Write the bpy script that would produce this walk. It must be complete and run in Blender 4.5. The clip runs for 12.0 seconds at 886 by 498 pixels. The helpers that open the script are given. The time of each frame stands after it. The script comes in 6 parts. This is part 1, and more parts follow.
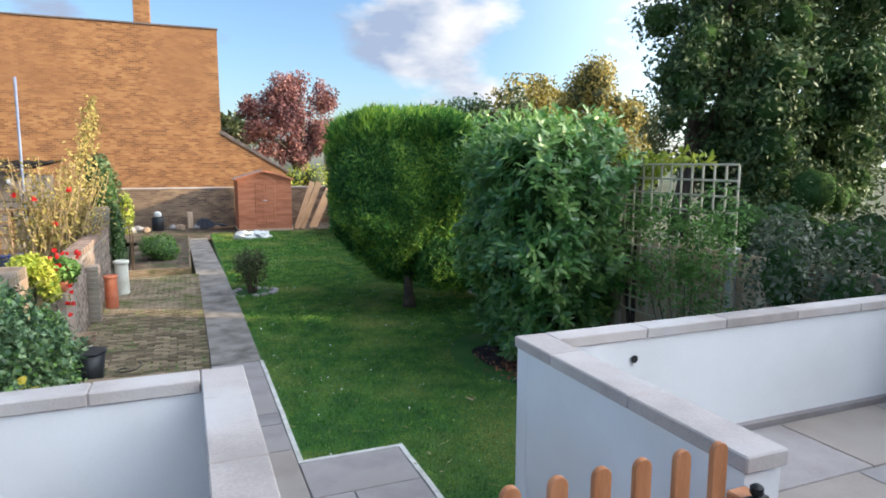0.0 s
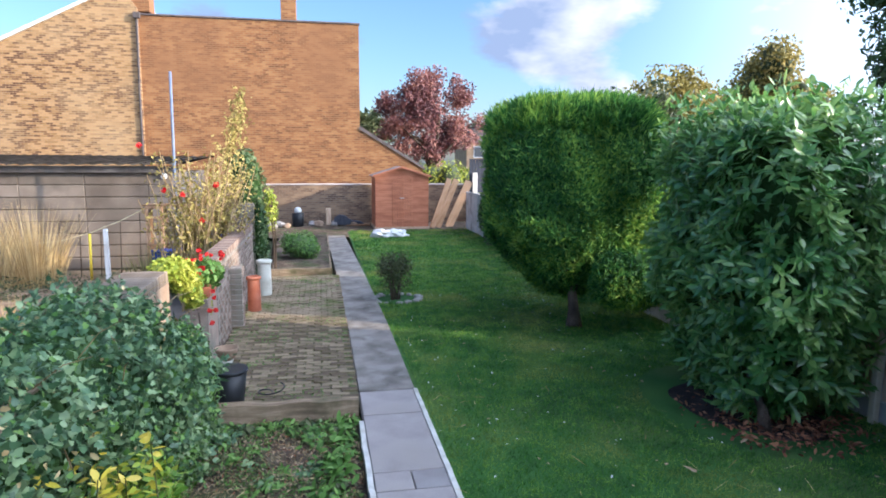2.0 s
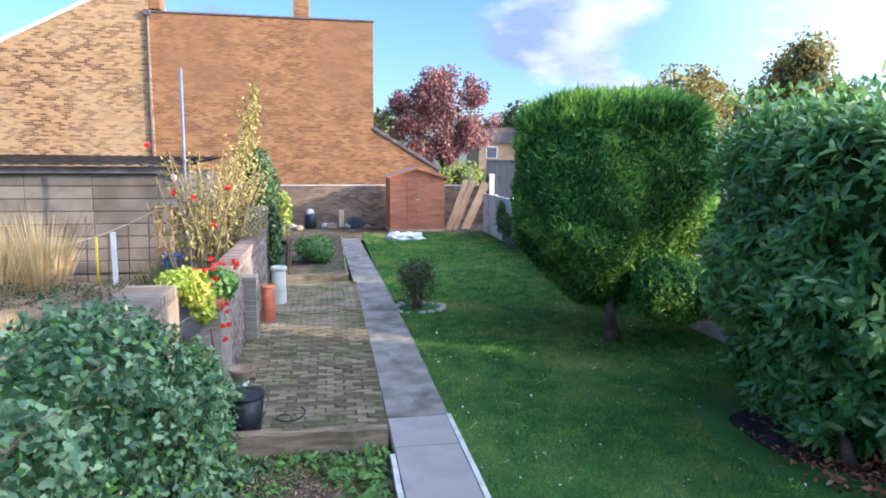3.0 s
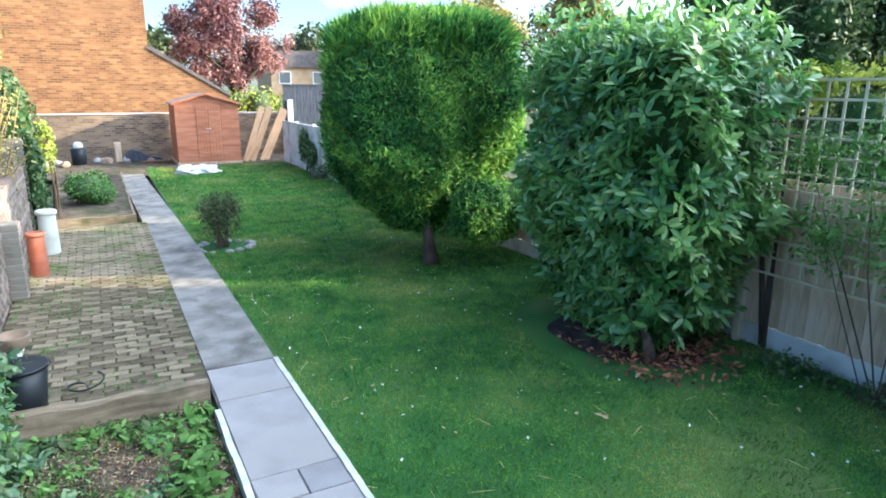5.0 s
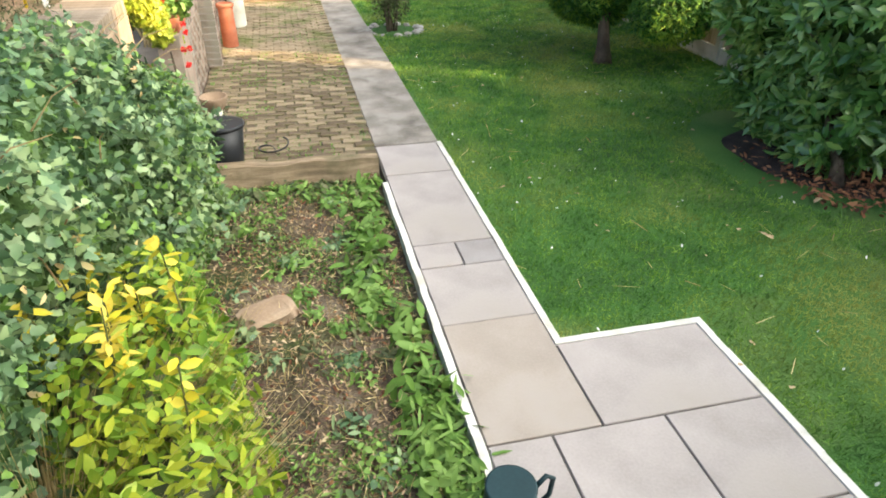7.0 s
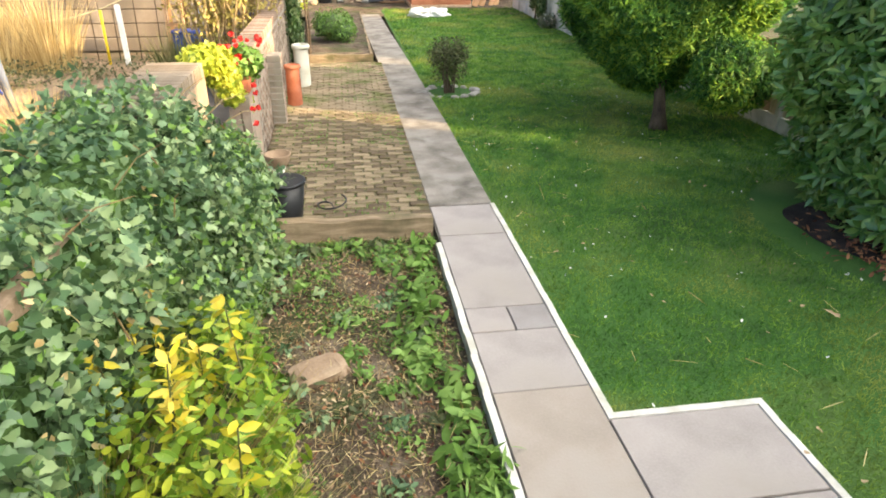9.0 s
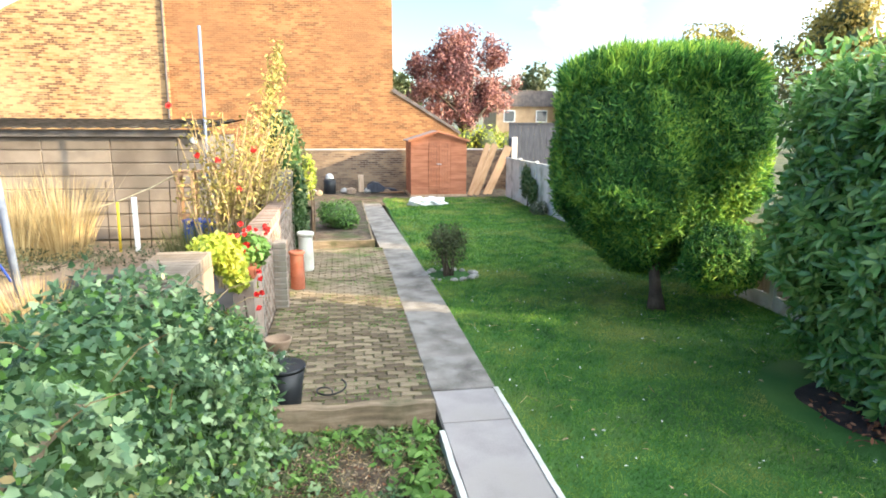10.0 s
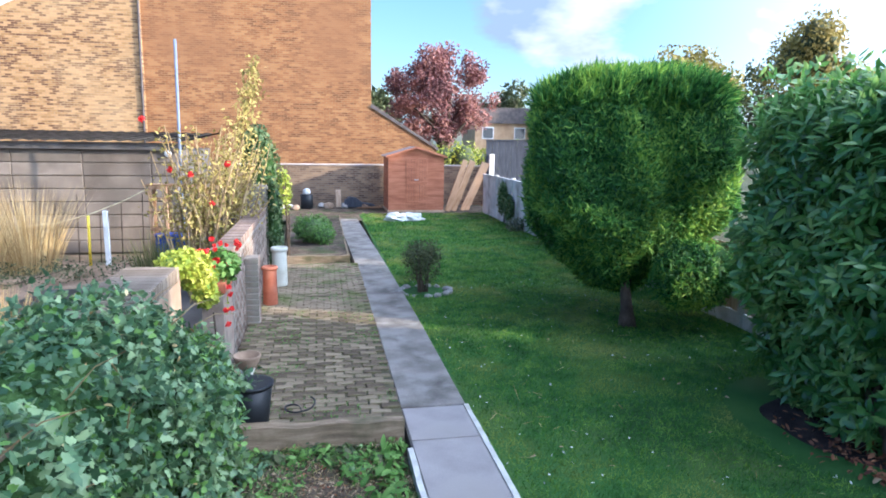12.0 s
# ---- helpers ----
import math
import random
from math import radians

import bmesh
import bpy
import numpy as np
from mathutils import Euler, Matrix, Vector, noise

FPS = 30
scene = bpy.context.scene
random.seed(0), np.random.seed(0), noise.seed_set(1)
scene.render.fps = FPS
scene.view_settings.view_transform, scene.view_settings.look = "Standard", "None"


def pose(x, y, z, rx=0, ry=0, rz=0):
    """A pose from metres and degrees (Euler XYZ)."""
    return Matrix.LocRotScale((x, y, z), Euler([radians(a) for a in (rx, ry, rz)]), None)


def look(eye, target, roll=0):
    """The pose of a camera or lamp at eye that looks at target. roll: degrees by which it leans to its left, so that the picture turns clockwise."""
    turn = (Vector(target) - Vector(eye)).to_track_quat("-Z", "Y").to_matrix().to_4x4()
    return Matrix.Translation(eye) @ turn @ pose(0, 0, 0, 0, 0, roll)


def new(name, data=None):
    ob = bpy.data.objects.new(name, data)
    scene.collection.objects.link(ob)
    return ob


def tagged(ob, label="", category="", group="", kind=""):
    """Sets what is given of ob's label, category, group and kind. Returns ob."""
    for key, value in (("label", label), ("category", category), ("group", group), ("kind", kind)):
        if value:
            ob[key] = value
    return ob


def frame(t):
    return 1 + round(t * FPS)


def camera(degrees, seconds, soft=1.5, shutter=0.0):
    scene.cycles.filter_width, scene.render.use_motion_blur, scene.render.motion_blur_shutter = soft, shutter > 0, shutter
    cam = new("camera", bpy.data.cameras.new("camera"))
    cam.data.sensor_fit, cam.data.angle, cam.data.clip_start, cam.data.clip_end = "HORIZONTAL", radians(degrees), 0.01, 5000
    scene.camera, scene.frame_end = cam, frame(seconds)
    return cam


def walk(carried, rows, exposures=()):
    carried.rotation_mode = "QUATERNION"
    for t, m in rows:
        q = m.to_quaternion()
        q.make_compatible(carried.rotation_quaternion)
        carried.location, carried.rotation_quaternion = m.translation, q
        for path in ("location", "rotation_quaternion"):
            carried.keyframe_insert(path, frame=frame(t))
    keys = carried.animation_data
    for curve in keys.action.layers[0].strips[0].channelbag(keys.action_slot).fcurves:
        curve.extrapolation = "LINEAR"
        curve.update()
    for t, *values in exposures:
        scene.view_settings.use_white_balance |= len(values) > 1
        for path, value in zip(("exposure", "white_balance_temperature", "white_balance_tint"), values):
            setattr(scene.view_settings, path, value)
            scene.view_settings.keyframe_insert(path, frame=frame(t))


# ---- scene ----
cam = camera(70.0, 12.0, 1.8)
PATH = [
    (0, (-0.786, -5.532, 2.561), (-0.042, -3.695, 2.293), 0.1),
    (0.5, (-0.768, -5.215, 2.549), (-0.25, -3.301, 2.285), 0.2),
    (1, (-0.811, -4.81, 2.524), (-0.398, -2.872, 2.256), 0.3),
    (1.5, (-0.916, -4.375, 2.529), (-0.57, -2.426, 2.246), 0.7),
    (2, (-0.967, -3.934, 2.518), (-0.591, -1.989, 2.242), 0.3),
    (2.5, (-1.047, -3.531, 2.528), (-0.7, -1.58, 2.255), 0.4),
    (4.5, (-1.224, -2.811, 2.492), (-0.66, -0.918, 2.175), 0.1),
    (5, (-1.212, -2.815, 2.451), (-0.292, -1.108, 1.962), 0.4),
    (5.3, (-1.222, -2.837, 2.446), (-0.286, -1.246, 1.676), 0.1),
    (5.5, (-1.248, -2.842, 2.446), (-0.311, -1.336, 1.521), 0.6),
    (6, (-1.257, -2.85, 2.419), (-0.344, -1.413, 1.37), 1.0),
    (6.5, (-1.279, -2.848, 2.385), (-0.716, -1.244, 1.33), 0.5),
    (7, (-1.293, -2.853, 2.363), (-0.89, -1.202, 1.307), 0.7),
    (9, (-1.34, -2.825, 2.429), (-1.064, -1.065, 1.518), 0.7),
    (9.5, (-1.349, -2.811, 2.455), (-1.052, -1.004, 1.649), 0.5),
    (9.8, (-1.363, -2.776, 2.46), (-1.051, -0.869, 1.941), 1.0),
    (10, (-1.376, -2.768, 2.453), (-1.068, -0.829, 2.072), 0.2),
    (10.5, (-1.351, -2.788, 2.449), (-1.063, -0.834, 2.133), 0.6),
    (11, (-1.385, -2.777, 2.438), (-1.068, -0.83, 2.108), 0.7),
    (11.5, (-1.382, -2.783, 2.443), (-1.051, -0.839, 2.109), 0.5),
    (12, (-1.303, -2.802, 2.472), (-0.929, -0.865, 2.139), 0.9),
]
EXPOSURES = [(0.0, 0.80, 5950, 9), (1.0, 0.80, 5800, 11), (2.5, 0.93, 5150, 14), (4.5, 1.03, 5000, 12), (5.0, 1.6, 5250, 4), (5.5, 2.1, 6200, 4), (6.0, 2.1, 6850, 4), (6.5, 1.88, 7200, 7), (9.3, 1.68, 7600, 9), (9.8, 1.75, 6700, 5), (10.5, 1.4, 5700, 7), (12.0, 1.14, 5080, 12)]
walk(cam, [(t, look(eye, target, roll)) for t, eye, target, roll in PATH], EXPOSURES)
SKY, SUN, SUN_FILL = 0.14, 5.0, (22.0, 22.0, 21.5, 1)

# ---------------- world, sun ----------------
SUN_AZ = radians(114.3)      # clockwise from +y
SUN_EL = radians(18.5)
world = bpy.data.worlds.new("world")
scene.world = world
world.use_nodes = True
wt = world.node_tree
wt.nodes.clear()


def wn(kind, **kw):
    n = wt.nodes.new(kind)
    for k, v in kw.items():
        n.inputs[k].default_value = v
    return n


sky = wt.nodes.new("ShaderNodeTexSky")
sky.sky_type = "NISHITA"
sky.sun_disc = False
sky.sun_elevation = SUN_EL
sky.sun_rotation = SUN_AZ
sky.air_density, sky.dust_density, sky.ozone_density = 1.0, 1.3, 2.5
# one cumulus bank and thin veils in the sky
wc = wt.nodes.new("ShaderNodeTexCoord")
wmap = wt.nodes.new("ShaderNodeMapping")
wmap.inputs["Scale"].default_value = (1, 1, 2.2)
n1 = wn("ShaderNodeTexNoise", Scale=5.5, Detail=7.0, Roughness=0.55)
wt.links.new(wc.outputs["Generated"], wmap.inputs["Vector"])
wt.links.new(wmap.outputs[0], n1.inputs["Vector"])
# distance from the bank's middle
sub = wt.nodes.new("ShaderNodeVectorMath")
sub.operation = "SUBTRACT"
sub.inputs[1].default_value = (0.345, 0.92, 0.185)
wt.links.new(wc.outputs["Generated"], sub.inputs[0])
scl = wt.nodes.new("ShaderNodeVectorMath")
scl.operation = "MULTIPLY"
scl.inputs[1].default_value = (5.6, 3.0, 7.6)
wt.links.new(sub.outputs[0], scl.inputs[0])
ln = wt.nodes.new("ShaderNodeVectorMath")
ln.operation = "LENGTH"
wt.links.new(scl.outputs[0], ln.inputs[0])
m1 = wt.nodes.new("ShaderNodeMath")
m1.operation = "MULTIPLY_ADD"
m1.inputs[1].default_value, m1.inputs[2].default_value = -0.50, 0.42
wt.links.new(ln.outputs["Value"], m1.inputs[0])
m1c = wt.nodes.new("ShaderNodeMath")
m1c.operation = "MAXIMUM"
m1c.inputs[1].default_value = -0.05
wt.links.new(m1.outputs[0], m1c.inputs[0])
m2 = wt.nodes.new("ShaderNodeMath")
m2.operation = "ADD"
wt.links.new(n1.outputs["Fac"], m2.inputs[0])
wt.links.new(m1c.outputs[0], m2.inputs[1])
cr = wt.nodes.new("ShaderNodeValToRGB")
cr.color_ramp.elements[0].position, cr.color_ramp.elements[1].position = 0.52, 0.66
wt.links.new(m2.outputs[0], cr.inputs[0])
# shaded bellies
n2 = wn("ShaderNodeTexNoise", Scale=9.0, Detail=4.0, Roughness=0.5)
wt.links.new(wmap.outputs[0], n2.inputs["Vector"])
crc = wt.nodes.new("ShaderNodeValToRGB")
crc.color_ramp.elements[0].position, crc.color_ramp.elements[1].position = 0.36, 0.62
crc.color_ramp.elements[0].color = (1.9, 2.2, 2.8, 1)
crc.color_ramp.elements[1].color = (4.3, 4.1, 3.9, 1)
# the bank is lit from its sunward side
csp = wt.nodes.new("ShaderNodeSeparateXYZ")
wt.links.new(sub.outputs[0], csp.inputs[0])
side_ = wt.nodes.new("ShaderNodeMath")
side_.operation = "MULTIPLY_ADD"
side_.inputs[1].default_value = 1.1
wt.links.new(csp.outputs[0], side_.inputs[0])
wt.links.new(n2.outputs["Fac"], side_.inputs[2])
wt.links.new(side_.outputs[0], crc.inputs[0])
wmix = wt.nodes.new("ShaderNodeMixRGB")
wt.links.new(cr.outputs[0], wmix.inputs[0])
wt.links.new(sky.outputs[0], wmix.inputs[1])
wt.links.new(crc.outputs[0], wmix.inputs[2])
# broad bright lobe round the low sun, added to fill the shaded garden
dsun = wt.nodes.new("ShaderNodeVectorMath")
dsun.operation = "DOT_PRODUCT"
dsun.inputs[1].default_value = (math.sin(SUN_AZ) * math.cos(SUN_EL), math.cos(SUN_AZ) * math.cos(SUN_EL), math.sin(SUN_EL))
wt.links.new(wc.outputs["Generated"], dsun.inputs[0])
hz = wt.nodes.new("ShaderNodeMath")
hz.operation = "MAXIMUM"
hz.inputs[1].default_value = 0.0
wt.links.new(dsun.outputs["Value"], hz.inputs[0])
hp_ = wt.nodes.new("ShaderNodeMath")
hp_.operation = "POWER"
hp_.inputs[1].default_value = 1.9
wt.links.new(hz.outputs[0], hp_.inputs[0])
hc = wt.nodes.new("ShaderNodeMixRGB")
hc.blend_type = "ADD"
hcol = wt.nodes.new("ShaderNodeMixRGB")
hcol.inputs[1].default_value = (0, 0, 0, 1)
hcol.inputs[2].default_value = SUN_FILL
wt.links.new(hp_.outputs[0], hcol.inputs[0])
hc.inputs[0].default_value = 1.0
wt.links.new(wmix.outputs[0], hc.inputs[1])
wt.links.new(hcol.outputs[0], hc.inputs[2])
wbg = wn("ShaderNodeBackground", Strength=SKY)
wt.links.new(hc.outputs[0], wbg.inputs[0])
wo = wt.nodes.new("ShaderNodeOutputWorld")
wt.links.new(wbg.outputs[0], wo.inputs[0])

sl = bpy.data.lights.new("sun", "SUN")
sl.energy, sl.angle, sl.color = SUN, radians(0.6), (1.0, 0.78, 0.50)
sun = new("sun", sl)
to_sun = Vector((math.sin(SUN_AZ) * math.cos(SUN_EL), math.cos(SUN_AZ) * math.cos(SUN_EL), math.sin(SUN_EL)))
sun.matrix_world = look(to_sun * 50, (0, 0, 0))


# ---------------- materials ----------------
def material(name, stops, scale=3.0, fine=40.0, rough=0.8, bump=0.3, dist=0.01, island=0.0, obrand=0.0, stain=None,
             stain_scale=0.8, metal=0.0, translucent=0.0, spec=0.3, stretch=(1, 1, 1)):
    """stops: colours from dark to light, mixed by noise at two scales. island, obrand: spread by leaf or by piece."""
    m = bpy.data.materials.new(name)
    m.use_nodes = True
    nt = m.node_tree
    bs = nt.nodes["Principled BSDF"]
    tc = nt.nodes.new("ShaderNodeTexCoord")
    mp = nt.nodes.new("ShaderNodeMapping")
    mp.inputs["Scale"].default_value = stretch
    nt.links.new(tc.outputs["Object"], mp.inputs["Vector"])
    a = nt.nodes.new("ShaderNodeTexNoise")
    a.inputs["Scale"].default_value, a.inputs["Detail"].default_value = scale, 4
    b = nt.nodes.new("ShaderNodeTexNoise")
    b.inputs["Scale"].default_value, b.inputs["Detail"].default_value = fine, 3
    nt.links.new(mp.outputs[0], a.inputs["Vector"])
    nt.links.new(mp.outputs[0], b.inputs["Vector"])
    mix = nt.nodes.new("ShaderNodeMath")
    mix.operation = "MULTIPLY_ADD"
    mix.inputs[1].default_value = 0.45
    nt.links.new(b.outputs["Fac"], mix.inputs[0])
    half = nt.nodes.new("ShaderNodeMath")
    half.operation = "MULTIPLY_ADD"
    half.inputs[1].default_value = 1.5
    half.inputs[2].default_value = -0.47
    nt.links.new(a.outputs["Fac"], half.inputs[0])
    nt.links.new(half.outputs[0], mix.inputs[2])
    fac = mix.outputs[0]
    for amount, node, sock in ((island, "ShaderNodeNewGeometry", "Random Per Island"), (obrand, "ShaderNodeObjectInfo", "Random")):
        if amount:
            g = nt.nodes.new(node)
            add = nt.nodes.new("ShaderNodeMath")
            add.operation = "MULTIPLY_ADD"
            add.inputs[1].default_value = amount
            nt.links.new(g.outputs[sock], add.inputs[0])
            sh = nt.nodes.new("ShaderNodeMath")
            sh.operation = "ADD"
            sh.inputs[1].default_value = -amount / 2
            nt.links.new(fac, sh.inputs[0])
            nt.links.new(sh.outputs[0], add.inputs[2])
            fac = add.outputs[0]
    ramp = nt.nodes.new("ShaderNodeValToRGB")
    els = ramp.color_ramp.elements
    while len(els) < len(stops):
        els.new(0.5)
    for i, c in enumerate(stops):
        els[i].position = 0.15 + 0.7 * i / max(1, len(stops) - 1)
        els[i].color = (*c, 1)
    nt.links.new(fac, ramp.inputs[0])
    col = ramp.outputs[0]
    if stain:
        s = nt.nodes.new("ShaderNodeTexNoise")
        s.inputs["Scale"].default_value, s.inputs["Detail"].default_value = stain_scale, 6
        nt.links.new(tc.outputs["Object"], s.inputs["Vector"])
        sr = nt.nodes.new("ShaderNodeValToRGB")
        sr.color_ramp.elements[0].position, sr.color_ramp.elements[1].position = 0.5, 0.68
        nt.links.new(s.outputs["Fac"], sr.inputs[0])
        sm = nt.nodes.new("ShaderNodeMixRGB")
        sm.inputs[2].default_value = (*stain, 1)
        nt.links.new(sr.outputs[0], sm.inputs[0])
        nt.links.new(col, sm.inputs[1])
        col = sm.outputs[0]
    nt.links.new(col, bs.inputs["Base Color"])
    bs.inputs["Roughness"].default_value = rough
    bs.inputs["Metallic"].default_value = metal
    bs.inputs["Specular IOR Level"].default_value = spec
    if bump:
        bp = nt.nodes.new("ShaderNodeBump")
        bp.inputs["Strength"].default_value, bp.inputs["Distance"].default_value = bump, dist
        nt.links.new(b.outputs["Fac"], bp.inputs["Height"])
        nt.links.new(bp.outputs[0], bs.inputs["Normal"])
    if translucent:
        out = nt.nodes["Material Output"]
        tr = nt.nodes.new("ShaderNodeBsdfTranslucent")
        nt.links.new(col, tr.inputs[0])
        ms = nt.nodes.new("ShaderNodeMixShader")
        ms.inputs[0].default_value = translucent
        nt.links.new(bs.outputs[0], ms.inputs[1])
        nt.links.new(tr.outputs[0], ms.inputs[2])
        nt.links.new(ms.outputs[0], out.inputs["Surface"])
    return m


def brick_material(name, c1, c2, c3, mortar, contrast=0.5, patch=(0.3, 0.2, 0.1), patch_amount=0.5):
    """Stretcher-bond brickwork in the wall's plane (x and z), with weathered patches."""
    m = bpy.data.materials.new(name)
    m.use_nodes = True
    nt = m.node_tree
    bs = nt.nodes["Principled BSDF"]
    tc = nt.nodes.new("ShaderNodeTexCoord")
    sp = nt.nodes.new("ShaderNodeSeparateXYZ")
    cb = nt.nodes.new("ShaderNodeCombineXYZ")
    nt.links.new(tc.outputs["Object"], sp.inputs[0])
    nt.links.new(sp.outputs[0], cb.inputs[0])
    nt.links.new(sp.outputs[2], cb.inputs[1])
    br = nt.nodes.new("ShaderNodeTexBrick")
    br.inputs["Scale"].default_value = 1.0
    br.inputs["Brick Width"].default_value = 0.235
    br.inputs["Row Height"].default_value = 0.078
    br.inputs["Mortar Size"].default_value = 0.009
    br.inputs["Color1"].default_value = (0, 0, 0, 1)
    br.inputs["Color2"].default_value = (1, 1, 1, 1)
    br.inputs["Mortar"].default_value = (0.5, 0.5, 0.5, 1)
    nt.links.new(cb.outputs[0], br.inputs["Vector"])
    cs = nt.nodes.new("ShaderNodeMapping")
    cs.inputs["Scale"].default_value = (1.1, 1, 3.4)
    nt.links.new(tc.outputs["Object"], cs.inputs["Vector"])
    cn = nt.nodes.new("ShaderNodeTexNoise")
    cn.inputs["Scale"].default_value, cn.inputs["Detail"].default_value = 0.9, 6
    nt.links.new(cs.outputs[0], cn.inputs["Vector"])
    ad = nt.nodes.new("ShaderNodeMath")
    ad.operation = "MULTIPLY_ADD"
    ad.inputs[1].default_value = contrast
    nt.links.new(br.outputs["Color"], ad.inputs[0])
    sc = nt.nodes.new("ShaderNodeMath")
    sc.operation = "MULTIPLY_ADD"
    sc.inputs[1].default_value, sc.inputs[2].default_value = 1.6, -0.3 - contrast / 2
    nt.links.new(cn.outputs["Fac"], sc.inputs[0])
    nt.links.new(sc.outputs[0], ad.inputs[2])
    ramp = nt.nodes.new("ShaderNodeValToRGB")
    ramp.color_ramp.elements.new(0.5)
    for e, p, c in zip(ramp.color_ramp.elements, (0.2, 0.5, 0.8), (c1, c2, c3)):
        e.position, e.color = p, (*c, 1)
    nt.links.new(ad.outputs[0], ramp.inputs[0])
    mm = nt.nodes.new("ShaderNodeMixRGB")
    mm.inputs[2].default_value = (*mortar, 1)
    nt.links.new(br.outputs["Fac"], mm.inputs[0])
    nt.links.new(ramp.outputs[0], mm.inputs[1])
    pn = nt.nodes.new("ShaderNodeTexNoise")
    pn.inputs["Scale"].default_value, pn.inputs["Detail"].default_value = 0.32, 8
    nt.links.new(tc.outputs["Object"], pn.inputs["Vector"])
    pr = nt.nodes.new("ShaderNodeValToRGB")
    pr.color_ramp.elements[0].position, pr.color_ramp.elements[1].position = 0.44, 0.66
    pr.color_ramp.elements[1].color = (patch_amount, patch_amount, patch_amount, 1)
    nt.links.new(pn.outputs["Fac"], pr.inputs[0])
    pm = nt.nodes.new("ShaderNodeMixRGB")
    pm.inputs[2].default_value = (*patch, 1)
    nt.links.new(pr.outputs[0], pm.inputs[0])
    nt.links.new(mm.outputs[0], pm.inputs[1])
    nt.links.new(pm.outputs[0], bs.inputs["Base Color"])
    bs.inputs["Roughness"].default_value = 0.9
    bp = nt.nodes.new("ShaderNodeBump")
    bp.inputs["Strength"].default_value, bp.inputs["Distance"].default_value = 0.6, 0.012
    bp.invert = True
    nt.links.new(br.outputs["Fac"], bp.inputs["Height"])
    nt.links.new(bp.outputs[0], bs.inputs["Normal"])
    return m


